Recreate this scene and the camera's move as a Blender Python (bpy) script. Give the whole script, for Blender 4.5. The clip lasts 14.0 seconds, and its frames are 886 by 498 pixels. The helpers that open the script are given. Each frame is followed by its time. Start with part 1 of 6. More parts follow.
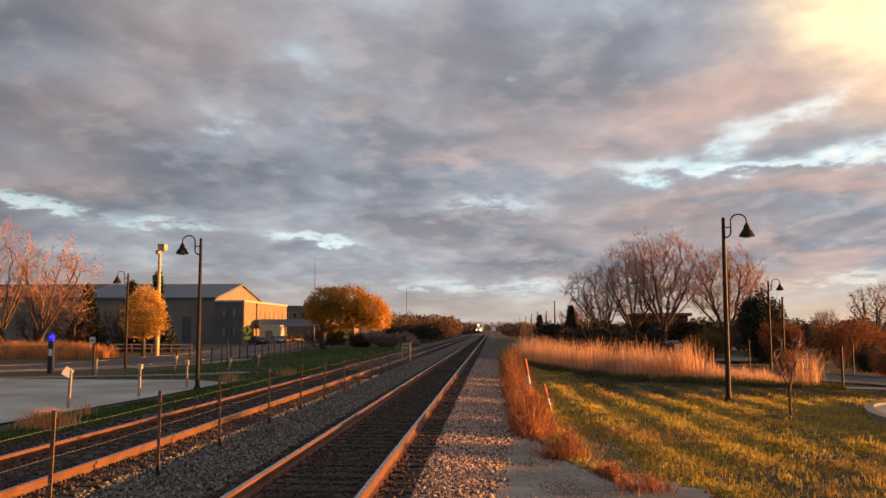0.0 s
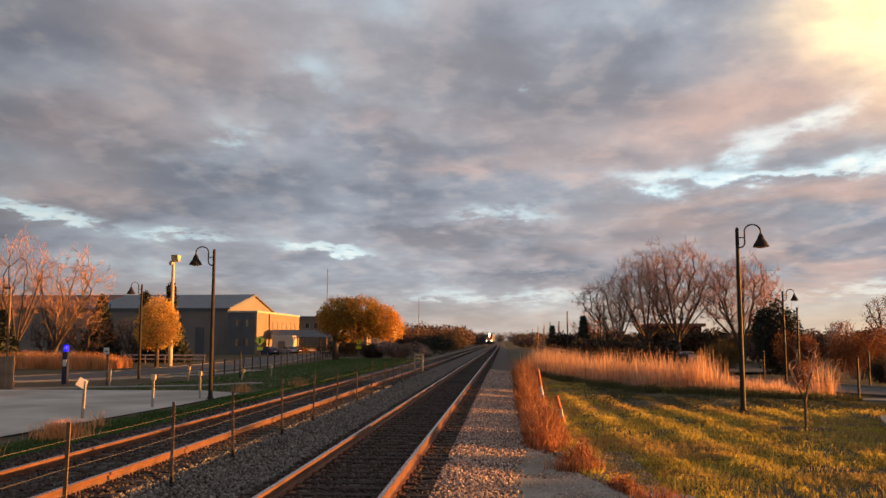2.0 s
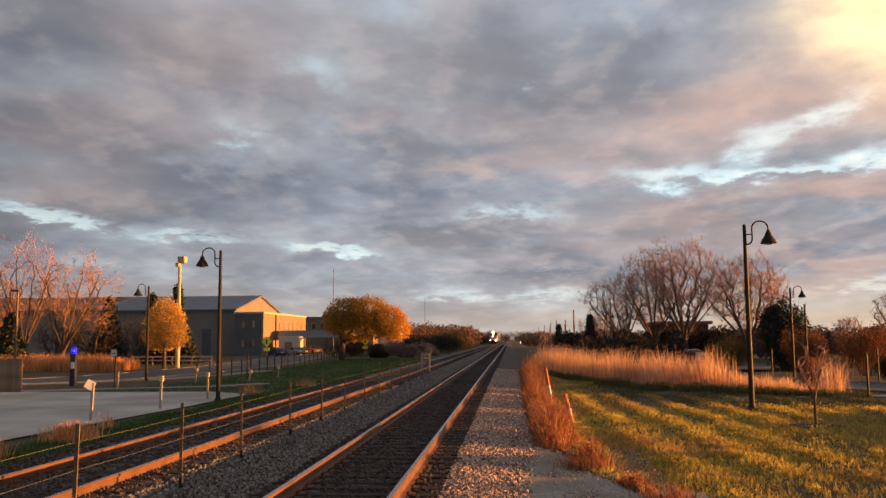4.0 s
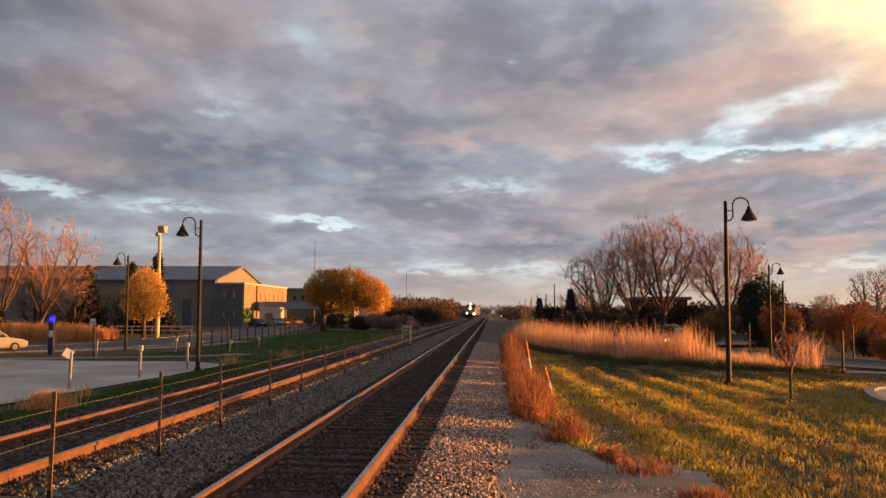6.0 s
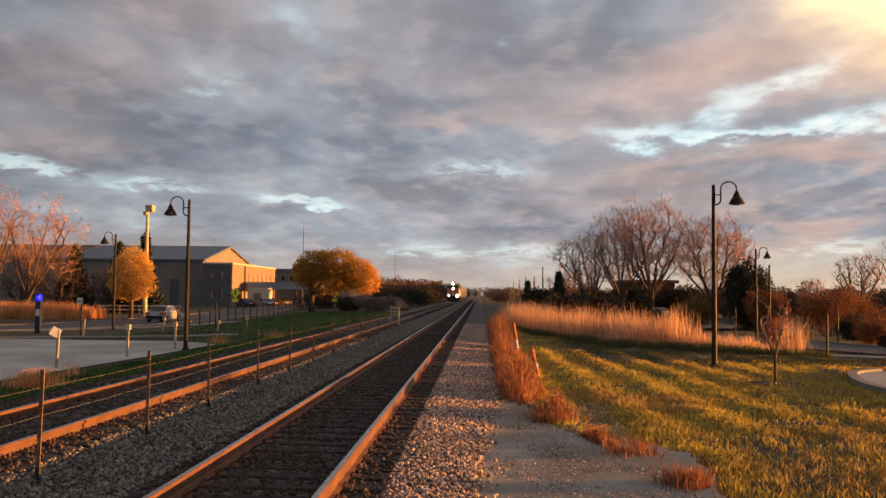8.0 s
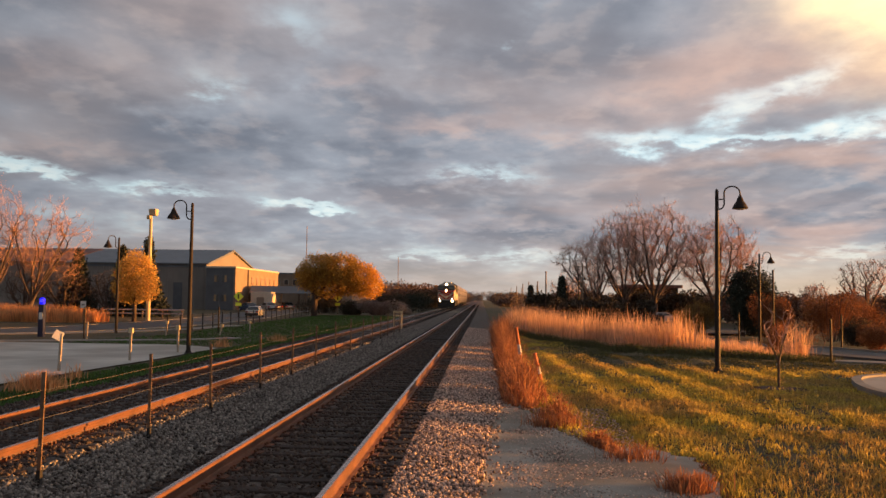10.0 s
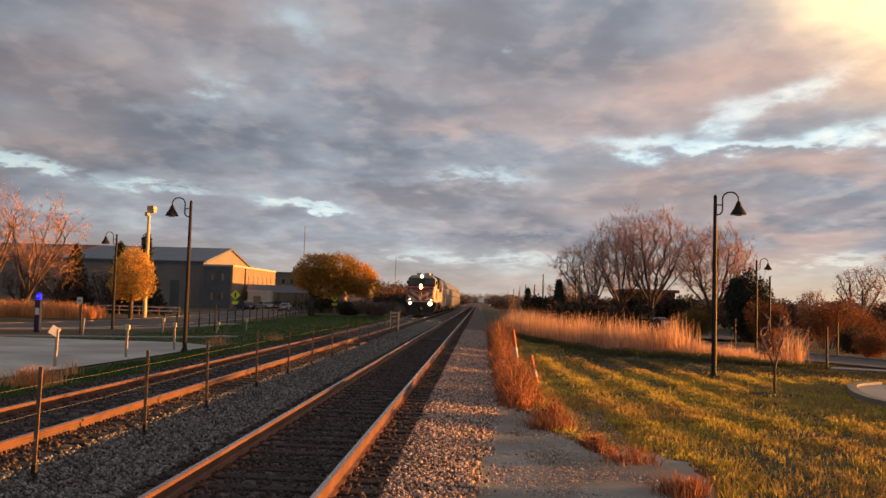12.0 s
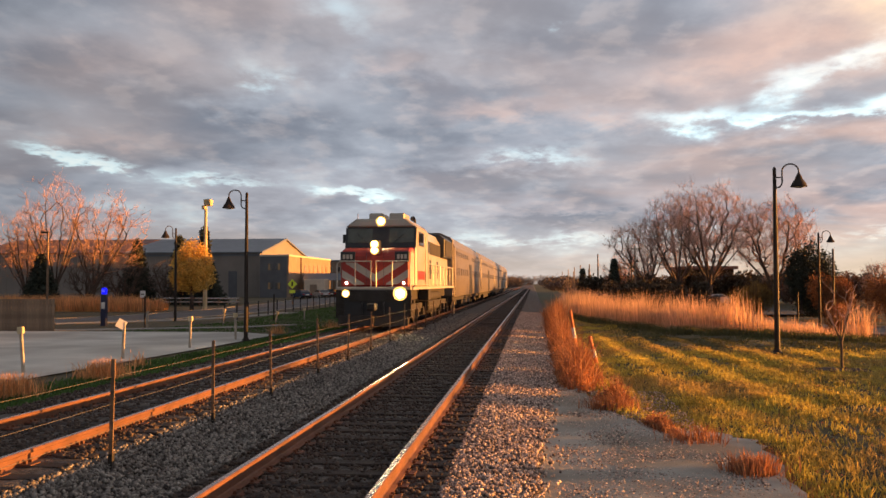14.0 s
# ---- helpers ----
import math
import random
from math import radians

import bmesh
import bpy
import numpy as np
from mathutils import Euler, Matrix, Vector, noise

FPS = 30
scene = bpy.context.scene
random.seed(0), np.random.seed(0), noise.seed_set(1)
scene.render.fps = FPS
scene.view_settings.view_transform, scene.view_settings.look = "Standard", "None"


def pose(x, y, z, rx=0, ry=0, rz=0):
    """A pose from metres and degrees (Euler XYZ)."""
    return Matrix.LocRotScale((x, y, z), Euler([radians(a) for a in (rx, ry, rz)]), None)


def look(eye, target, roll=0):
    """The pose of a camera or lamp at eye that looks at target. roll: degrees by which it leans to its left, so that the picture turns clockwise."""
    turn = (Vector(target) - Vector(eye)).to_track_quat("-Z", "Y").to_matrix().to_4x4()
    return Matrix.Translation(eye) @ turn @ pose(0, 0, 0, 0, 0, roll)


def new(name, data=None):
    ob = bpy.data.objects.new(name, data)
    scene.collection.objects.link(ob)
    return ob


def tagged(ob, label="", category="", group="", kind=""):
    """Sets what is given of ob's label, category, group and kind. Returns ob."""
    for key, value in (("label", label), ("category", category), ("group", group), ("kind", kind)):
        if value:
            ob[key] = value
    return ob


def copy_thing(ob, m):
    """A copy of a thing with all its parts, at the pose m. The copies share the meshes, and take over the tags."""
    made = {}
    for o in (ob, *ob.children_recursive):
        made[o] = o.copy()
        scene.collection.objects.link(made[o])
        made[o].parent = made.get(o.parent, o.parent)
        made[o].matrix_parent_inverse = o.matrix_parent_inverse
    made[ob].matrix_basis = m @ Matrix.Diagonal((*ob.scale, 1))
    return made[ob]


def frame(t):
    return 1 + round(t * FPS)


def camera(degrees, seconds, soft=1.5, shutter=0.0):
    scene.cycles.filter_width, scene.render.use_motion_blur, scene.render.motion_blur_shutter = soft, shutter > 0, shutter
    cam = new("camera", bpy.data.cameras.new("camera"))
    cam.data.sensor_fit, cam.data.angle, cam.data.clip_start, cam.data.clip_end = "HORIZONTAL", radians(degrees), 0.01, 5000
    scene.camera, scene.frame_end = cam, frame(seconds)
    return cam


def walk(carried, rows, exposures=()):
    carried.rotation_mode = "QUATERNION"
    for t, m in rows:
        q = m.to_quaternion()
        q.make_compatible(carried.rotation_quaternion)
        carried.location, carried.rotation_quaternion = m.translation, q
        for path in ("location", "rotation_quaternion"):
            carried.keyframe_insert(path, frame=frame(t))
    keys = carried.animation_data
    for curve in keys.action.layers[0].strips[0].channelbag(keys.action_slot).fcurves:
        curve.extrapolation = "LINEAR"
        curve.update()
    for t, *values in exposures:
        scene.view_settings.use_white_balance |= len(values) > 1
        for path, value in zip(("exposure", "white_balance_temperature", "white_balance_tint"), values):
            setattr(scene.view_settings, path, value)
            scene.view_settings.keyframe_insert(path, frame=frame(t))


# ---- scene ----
cam = camera(54.4, 14.0)
PATH = [
    (0, (0.012, 0.006, 1.873), (-0.098, 1.994, 2.059), 0.0),
    (0.5, (0.003, -0.002, 1.884), (-0.123, 1.987, 2.055), 0.0),
    (1, (0.004, 0.001, 1.889), (-0.133, 1.988, 2.061), -0.4),
    (1.5, (0.004, 0.004, 1.887), (-0.144, 1.99, 2.074), -0.2),
    (2, (0.001, 0.01, 1.885), (-0.137, 1.994, 2.095), -0.0),
    (4.5, (-0.03, 0.052, 1.871), (-0.182, 2.036, 2.079), -0.5),
    (5, (-0.028, 0.06, 1.866), (-0.157, 2.046, 2.066), -0.1),
    (5.5, (-0.028, 0.072, 1.866), (-0.152, 2.059, 2.057), 0.2),
    (6, (-0.026, 0.086, 1.863), (-0.136, 2.078, 2.01), 0.2),
    (6.5, (-0.032, 0.09, 1.864), (-0.156, 2.083, 1.989), 0.7),
    (7, (-0.034, 0.084, 1.866), (-0.178, 2.075, 1.988), 0.6),
    (7.5, (-0.028, 0.063, 1.863), (-0.138, 2.057, 1.978), 0.3),
    (8, (-0.023, 0.055, 1.852), (-0.107, 2.051, 1.957), 0.6),
    (10.5, (-0.013, 0.077, 1.843), (-0.107, 2.071, 1.964), 0.8),
    (11, (-0.016, 0.077, 1.842), (-0.109, 2.071, 1.968), 1.1),
    (11.5, (-0.031, 0.072, 1.836), (-0.123, 2.066, 1.962), 1.6),
    (12, (-0.027, 0.068, 1.832), (-0.113, 2.063, 1.951), 1.6),
    (12.5, (-0.028, 0.076, 1.83), (-0.097, 2.072, 1.932), 0.8),
    (13, (-0.049, 0.082, 1.827), (-0.161, 2.076, 1.915), 0.5),
    (13.5, (-0.065, 0.057, 1.829), (-0.264, 2.045, 1.912), 0.3),
    (14, (-0.084, 0.054, 1.829), (-0.291, 2.041, 1.909), -0.1),
]
walk(cam, [(t, look(*p)) for t, *p in PATH],
     exposures=[(0.0, 1.38), (2.0, 1.38), (5.0, 1.34), (8.0, 1.34), (12.6, 1.34), (13.0, 1.38), (13.5, 1.62), (14.0, 1.60)])

# ---- world, sun, exposure ----
SKY_STRENGTH = 0.40
SUN_AZ, SUN_EL = 80.0, 2.0          # degrees to the right of the track's heading, and above the horizon


def sky_world():
    w = bpy.data.worlds.new("sky")
    w.use_nodes = True
    scene.world = w
    nt = w.node_tree
    N, L = nt.nodes, nt.links
    N.clear()

    def node(kind, **kw):
        n = N.new(kind)
        for k, v in kw.items():
            if k == "op":
                n.operation = v
            else:
                n.inputs[k].default_value = v
        return n

    def m(op, a, b=None, clamp=False):
        n = N.new("ShaderNodeMath")
        n.operation, n.use_clamp = op, clamp
        for i, v in enumerate((a, b)):
            if v is None:
                continue
            if isinstance(v, (int, float)):
                n.inputs[i].default_value = v
            else:
                L.new(v, n.inputs[i])
        return n.outputs[0]

    def mix(f, a, b, blend="MIX"):
        n = N.new("ShaderNodeMix")
        n.data_type, n.blend_type = "RGBA", blend
        if isinstance(f, (int, float)):
            n.inputs[0].default_value = f
        else:
            L.new(f, n.inputs[0])
        for i, v in ((6, a), (7, b)):
            if isinstance(v, tuple):
                n.inputs[i].default_value = (*v, 1)
            else:
                L.new(v, n.inputs[i])
        return n.outputs[2]

    def smooth(v, lo, hi):
        n = N.new("ShaderNodeMapRange")
        n.interpolation_type = "SMOOTHSTEP"
        L.new(v, n.inputs[0])
        n.inputs[1].default_value, n.inputs[2].default_value = lo, hi
        return n.outputs[0]

    co = N.new("ShaderNodeTexCoord")
    xyz = N.new("ShaderNodeSeparateXYZ")
    L.new(co.outputs["Generated"], xyz.inputs[0])
    x, y, z = xyz.outputs
    zz = m("MAXIMUM", z, 0.0)
    den = m("ADD", zz, 0.17)
    px, py = m("DIVIDE", x, den), m("DIVIDE", y, den)

    def cloud(sx, sy, ox, oy, detail, rough, dist):
        c = N.new("ShaderNodeCombineXYZ")
        L.new(m("ADD", m("MULTIPLY", px, sx), ox), c.inputs[0])
        L.new(m("ADD", m("MULTIPLY", py, sy), oy), c.inputs[1])
        n = N.new("ShaderNodeTexNoise")
        L.new(c.outputs[0], n.inputs["Vector"])
        n.inputs["Scale"].default_value = 1.0
        n.inputs["Detail"].default_value = detail
        n.inputs["Roughness"].default_value = rough
        n.inputs["Distortion"].default_value = dist
        return n.outputs["Fac"]

    big = cloud(1.25, 1.15, 3.1, 7.4, 4, 0.5, 0.0)
    mid = cloud(3.4, 2.9, 1.7, 2.2, 6, 0.52, 0.1)
    fine = cloud(8.5, 7.0, 5.3, 9.1, 6, 0.58, 0.15)
    mid_sunward = cloud(3.4, 2.9, 1.7 + 0.2, 2.2 + 0.06, 6, 0.52, 0.1)
    d = m("ADD", m("ADD", m("MULTIPLY", big, 0.54), m("MULTIPLY", mid, 0.34)), m("MULTIPLY", fine, 0.12))
    # breaks in the cloud deck: a long one ahead to the right, small ones low down, one high up towards the sun
    az = m("ADD", m("ARCTAN2", x, y), m("MULTIPLY", m("SUBTRACT", mid, 0.5), 0.16))
    zw = m("ADD", z, m("MULTIPLY", m("SUBTRACT", fine, 0.5), 0.05))

    def gap(a, e, wa, we, tilt=0.0):
        u = m("DIVIDE", m("SUBTRACT", az, radians(a)), radians(wa))
        v = m("DIVIDE", m("SUBTRACT", m("SUBTRACT", zw, math.sin(radians(e))), m("MULTIPLY", m("SUBTRACT", az, radians(a)), tilt)), radians(we))
        return m("POWER", 2.718, m("MULTIPLY", m("ADD", m("MULTIPLY", u, u), m("MULTIPLY", v, v)), -1.0))

    def patches(rows):
        total = None
        for a, e, wa, we, tilt, k in rows:
            g = m("MULTIPLY", gap(a, e, wa, we, tilt), k)
            total = g if total is None else m("ADD", total, g)
        return total

    puff = m("ADD", m("MULTIPLY", smooth(m("ADD", m("MULTIPLY", mid, 0.5), m("MULTIPLY", fine, 0.5)), 0.36, 0.62), 1.2), 0.25)
    gaps = m("MULTIPLY", patches(GAPS), puff)
    rolls = m("MULTIPLY", patches(ROLLS), m("ADD", m("MULTIPLY", mid, 0.8), 0.6))
    d = m("SUBTRACT", d, rolls)
    d2 = m("ADD", d, gaps)
    base = mix(smooth(d, 0.37, 0.57), (0.200, 0.222, 0.272), (0.385, 0.418, 0.48))
    warm = cloud(0.8, 0.9, 11.0, 1.4, 4, 0.45, 0.3)
    base = mix(m("MULTIPLY", smooth(warm, 0.47, 0.66), 0.34), base, (0.425, 0.352, 0.335))
    pink = m("MULTIPLY", patches(PINKS), m("ADD", m("MULTIPLY", puff, 0.55), 0.3), True)
    lowm = smooth(z, 0.13, 0.02)
    base = mix(m("MULTIPLY", lowm, 0.28), base, (0.44, 0.42, 0.43))
    sky = N.new("ShaderNodeTexSky")
    sky.sky_type, sky.sun_disc = "NISHITA", False
    sky.sun_elevation, sky.sun_rotation = radians(SUN_EL), radians(SUN_AZ)
    blue = mix(0.92, sky.outputs[0], (0.60, 0.78, 0.88))
    col = mix(smooth(d2, 0.51, 0.74), base, blue)
    relief_lit = m("MULTIPLY", smooth(m("SUBTRACT", mid, mid_sunward), 0.0, 0.12), 0.32)
    col = mix(m("MULTIPLY", pink, 0.8), col, (0.66, 0.475, 0.42))
    # pink and cream on the cloud edges, stronger towards the sun
    toward = m("ADD", m("MULTIPLY", x, math.sin(radians(SUN_AZ))), m("MULTIPLY", y, math.cos(radians(SUN_AZ))))
    near = smooth(toward, 0.05, 0.9)
    edge = m("MULTIPLY", smooth(cloud(1.3, 1.5, 8.0, 4.4, 5, 0.48, 0.4), 0.45, 0.64), m("ADD", m("MULTIPLY", near, 1.1), 0.08), True)
    col = mix(m("MULTIPLY", relief_lit, m("ADD", m("MULTIPLY", near, 0.7), 0.45)), col, (0.74, 0.60, 0.54))
    col = mix(m("MULTIPLY", edge, 0.7), col, (0.84, 0.54, 0.42))
    col = mix(m("MULTIPLY", smooth(d2, 0.66, 0.92), m("ADD", m("MULTIPLY", near, 0.5), 0.45)), col, (1.02, 1.05, 0.98))
    glow = m("MINIMUM", m("MULTIPLY", gap(28.5, 21.0, 6.5, 5.0, 0.0), 1.9), 1.0)
    col = mix(m("MULTIPLY", glow, m("ADD", m("MULTIPLY", smooth(d, 0.3, 0.6), 0.6), 0.4)), col, (2.1, 1.45, 0.70))
    hor = m("MULTIPLY", smooth(z, 0.08, 0.01), m("ADD", m("MULTIPLY", near, 0.8), 0.3), True)
    col = mix(hor, col, (0.80, 0.61, 0.42))
    # darker cloud overhead and on the side away from the sun
    dim = m("MULTIPLY", m("ADD", m("MULTIPLY", smooth(toward, -1.0, 0.15), 0.58), 0.42), m("ADD", m("MULTIPLY", smooth(z, 0.75, 0.40), 0.4), 0.6))
    bgdim = m("MULTIPLY", dim, SKY_STRENGTH)
    # the ground half of the dome: dim earth
    col = mix(smooth(z, 0.0, -0.02), col, (0.09, 0.075, 0.06))
    bg = N.new("ShaderNodeBackground")
    L.new(col, bg.inputs[0])
    L.new(bgdim, bg.inputs[1])
    out = N.new("ShaderNodeOutputWorld")
    L.new(bg.outputs[0], out.inputs[0])


# the cloud deck by azimuth, elevation, half widths, tilt and strength: breaks that show blue and white,
# patches lit pink from below, and the dark rolls between them
GAPS = [(10.8, 10.5, 2.0, 0.7, 0.0, 0.30), (17.0, 10.3, 4.5, 0.36, 0.0, 0.26), (16.5, 12.4, 3.0, 0.9, 0.35, 0.19), (21.0, 14.0, 2.6, 0.8, 0.3, 0.19), (24.0, 10.8, 3.0, 0.75, 0.1, 0.25),
        (-29.0, 7.7, 3.4, 0.36, -0.1, 0.36), (-11.0, 5.9, 1.9, 0.36, 0.0, 0.36), (-20.0, 6.7, 2.5, 0.3, 0.0, 0.14), (-17.5, 13.4, 2.4, 0.9, 0.2, 0.10),
        (1.5, 17.2, 2.8, 1.8, 0.5, 0.10), (-12.0, 17.2, 2.6, 1.5, 0.0, 0.05), (0.5, 8.6, 3.0, 0.5, 0.0, 0.12), (0.0, 3.0, 9.0, 0.35, 0.0, 0.10), (22.0, 3.2, 4.0, 0.35, 0.05, 0.14)]
PINKS = [(-2.0, 11.5, 4.5, 0.65, 0.05, 0.75), (5.0, 10.6, 3.0, 0.5, 0.0, 0.65), (13.0, 14.2, 5.5, 1.5, 0.2, 0.9), (-9.5, 14.3, 1.5, 0.6, 0.2, 0.45), (-28.0, 14.2, 6.0, 1.2, 0.0, 0.35),
         (-20.0, 18.0, 6.5, 2.2, 0.0, 0.35), (-27.0, 8.9, 3.5, 0.5, 0.0, 0.4), (20.0, 17.0, 6.0, 2.4, 0.0, 0.55), (18.0, 6.0, 9.0, 0.8, 0.0, 0.4), (3.0, 5.0, 8.0, 0.5, 0.0, 0.3)]
ROLLS = [(0.0, 14.6, 6.5, 1.7, 0.1, 0.08), (-9.0, 12.6, 6.0, 1.3, 0.0, 0.10), (-21.0, 10.3, 6.0, 1.0, -0.05, 0.11), (15.0, 8.6, 9.0, 0.8, 0.0, 0.12), (-2.0, 6.9, 8.0, 0.7, 0.0, 0.11), (6.0, 4.0, 9.0, 0.45, 0.0, 0.10), (-28.0, 12.0, 5.0, 0.9, 0.0, 0.06), (8.0, 19.0, 4.0, 1.5, 0.0, 0.05)]
sky_world()
sun_lamp = new("sun", bpy.data.lights.new("sun", "SUN"))
sun_lamp.data.energy, sun_lamp.data.angle, sun_lamp.data.color = 5.0, radians(0.6), (1.0, 0.40, 0.085)
_sd = Vector((math.sin(radians(SUN_AZ)) * math.cos(radians(SUN_EL)), math.cos(radians(SUN_AZ)) * math.cos(radians(SUN_EL)), math.sin(radians(SUN_EL))))
sun_lamp.matrix_world = look(_sd * 50, (0, 0, 0))


# ---- materials ----
def mat(name, color, rough=0.8, metal=0.0, vary=0.25, scale=3.0, fine=30.0, bump=0.3, dist=0.01, second=None, island=0.0, obj=0.0, emit=None, spec=0.5, trans=0.0):
    """A procedural surface: two scales of noise over the base colour, fine relief, and chance differences per piece."""
    ma = bpy.data.materials.new(name)
    ma.use_nodes = True
    nt = ma.node_tree
    N, L = nt.nodes, nt.links
    b = N["Principled BSDF"]
    b.inputs["Roughness"].default_value, b.inputs["Metallic"].default_value = rough, metal
    b.inputs["Specular IOR Level"].default_value = spec
    if emit:
        b.inputs["Base Color"].default_value = (*color, 1)
        b.inputs["Emission Color"].default_value = (*color, 1)
        b.inputs["Emission Strength"].default_value = emit
        return ma
    co = N.new("ShaderNodeTexCoord")
    geo = N.new("ShaderNodeNewGeometry")
    src = geo.outputs["Position"] if obj == 0 else co.outputs["Object"]

    def noise_tex(s, detail=4):
        n = N.new("ShaderNodeTexNoise")
        L.new(src, n.inputs["Vector"])
        n.inputs["Scale"].default_value, n.inputs["Detail"].default_value = s, detail
        return n.outputs["Fac"]

    def mixc(f, a, c):
        n = N.new("ShaderNodeMix")
        n.data_type = "RGBA"
        L.new(f, n.inputs[0])
        for i, v in ((6, a), (7, c)):
            if isinstance(v, tuple):
                n.inputs[i].default_value = (*v, 1)
            else:
                L.new(v, n.inputs[i])
        return n.outputs[2]

    def rng(v, lo, hi, a=0.0, c=1.0):
        n = N.new("ShaderNodeMapRange")
        L.new(v, n.inputs[0])
        for i, q in enumerate((lo, hi, a, c)):
            n.inputs[1 + i].default_value = q
        return n.outputs[0]

    dark = tuple(c * (1 - vary) for c in color)
    light = tuple(min(1.0, c * (1 + vary)) for c in color)
    n1, n2 = noise_tex(scale), noise_tex(fine, 3)
    c = mixc(rng(n1, 0.35, 0.65), dark, light)
    if second:
        c = mixc(rng(noise_tex(scale * 0.37, 5), 0.47, 0.6), c, second)
    c = mixc(rng(n2, 0.3, 0.7, 0.0, 0.5), c, dark)
    if island or obj:
        if obj:
            info = N.new("ShaderNodeObjectInfo").outputs["Random"]
            amount = obj
        else:
            info, amount = geo.outputs["Random Per Island"], island
        hsv = N.new("ShaderNodeHueSaturation")
        L.new(c, hsv.inputs["Color"])
        L.new(rng(info, 0, 1, 1 - amount, 1 + amount), hsv.inputs["Value"])
        hue = N.new("ShaderNodeMath")
        hue.operation = "MULTIPLY_ADD"
        L.new(info, hue.inputs[0])
        hue.inputs[1].default_value, hue.inputs[2].default_value = 0.03 * amount, 0.5 - 0.015 * amount
        L.new(hue.outputs[0], hsv.inputs["Hue"])
        c = hsv.outputs[0]
    L.new(c, b.inputs["Base Color"])
    L.new(rng(n2, 0.3, 0.7, max(0.02, rough - 0.12), min(1.0, rough + 0.1)), b.inputs["Roughness"])
    if bump:
        bn = N.new("ShaderNodeBump")
        bn.inputs["Strength"].default_value, bn.inputs["Distance"].default_value = bump, dist
        L.new(n2, bn.inputs["Height"])
        L.new(bn.outputs[0], b.inputs["Normal"])
    if trans:
        t = N.new("ShaderNodeBsdfTranslucent")
        L.new(c, t.inputs[0])
        ms = N.new("ShaderNodeMixShader")
        ms.inputs[0].default_value = trans
        L.new(b.outputs[0], ms.inputs[1])
        L.new(t.outputs[0], ms.inputs[2])
        L.new(ms.outputs[0], N["Material Output"].inputs[0])
    return ma


M_GROUND = mat("dry_ground", (0.085, 0.075, 0.038), 0.95, vary=0.35, scale=0.15, fine=6, bump=0.6, dist=0.05, second=(0.06, 0.075, 0.025))
M_LAWN = mat("lawn_soil", (0.105, 0.082, 0.036), 0.95, vary=0.4, scale=0.5, fine=14, bump=0.9, dist=0.05, second=(0.10, 0.075, 0.035))
M_BLADE = mat("grass_blades", (0.56, 0.44, 0.085), 0.65, vary=0.3, scale=0.8, fine=4, bump=0, second=(0.52, 0.34, 0.12), island=0.35, trans=0.45)
M_BLADE_L = mat("grass_blades_green", (0.075, 0.15, 0.03), 0.65, vary=0.3, scale=0.35, fine=4, bump=0, island=0.3, trans=0.3)
M_BALLAST = mat("ballast_bed", (0.13, 0.11, 0.095), 0.95, vary=0.45, scale=9, fine=28, bump=1.0, dist=0.06)
M_STONE = mat("ballast_stone", (0.52, 0.385, 0.32), 0.9, vary=0.35, scale=14, fine=60, bump=0.3, dist=0.004, island=0.75)
M_STONEGREY = mat("grey_stone", (0.225, 0.20, 0.175), 0.9, vary=0.35, scale=14, fine=60, bump=0.3, dist=0.004, island=0.8)
M_STONEBROWN = mat("grimy_stone", (0.085, 0.06, 0.047), 0.9, vary=0.25, scale=14, fine=60, bump=0.3, dist=0.004, island=0.5)
M_PATH = mat("fine_gravel", (0.40, 0.37, 0.32), 0.95, vary=0.25, scale=1.3, fine=55, bump=0.8, dist=0.012, second=(0.27, 0.225, 0.17))
M_TIE = mat("tie_wood", (0.034, 0.022, 0.017), 0.9, vary=0.4, scale=4, fine=40, bump=0.7, dist=0.01, obj=0.35)
M_RUST = mat("rail_rust", (0.145, 0.06, 0.03), 0.75, vary=0.3, scale=2.5, fine=40, bump=0.3, dist=0.003)
M_RAILTOP = mat("rail_running_face", (0.36, 0.27, 0.23), 0.28, metal=0.8, vary=0.2, scale=2.0, fine=20, bump=0.1, dist=0.002)
M_STEELPOST = mat("rusty_post_steel", (0.20, 0.125, 0.075), 0.6, metal=0.2, vary=0.3, scale=8, fine=60, bump=0.2, dist=0.002)
M_DARKTIP = mat("dark_post_foot", (0.02, 0.018, 0.016), 0.8, vary=0.3, scale=8, bump=0.2)
M_WIRE = mat("galvanised_wire", (0.22, 0.20, 0.17), 0.45, metal=0.7, vary=0.2, scale=5, bump=0)
M_LAMP = mat("bronze_lamp_paint", (0.03, 0.022, 0.018), 0.6, spec=0.25, vary=0.25, scale=4, fine=60, bump=0.08, dist=0.002)
M_LAMPGLASS = mat("lamp_diffuser", (0.55, 0.5, 0.42), 0.3, vary=0.1, bump=0)
M_CONCRETE = mat("lot_concrete", (0.62, 0.585, 0.52), 0.9, vary=0.18, scale=0.5, fine=22, bump=0.4, dist=0.006, second=(0.40, 0.36, 0.31))
M_KERB = mat("kerb_concrete", (0.30, 0.28, 0.245), 0.9, vary=0.15, scale=1.5, fine=30, bump=0.4, dist=0.005)
M_WALKWAY = mat("path_concrete", (0.30, 0.28, 0.25), 0.9, vary=0.18, scale=0.6, fine=22, bump=0.4, dist=0.006)
M_ASPHALT = mat("asphalt", (0.10, 0.098, 0.10), 0.85, vary=0.2, scale=0.8, fine=40, bump=0.4, dist=0.006)
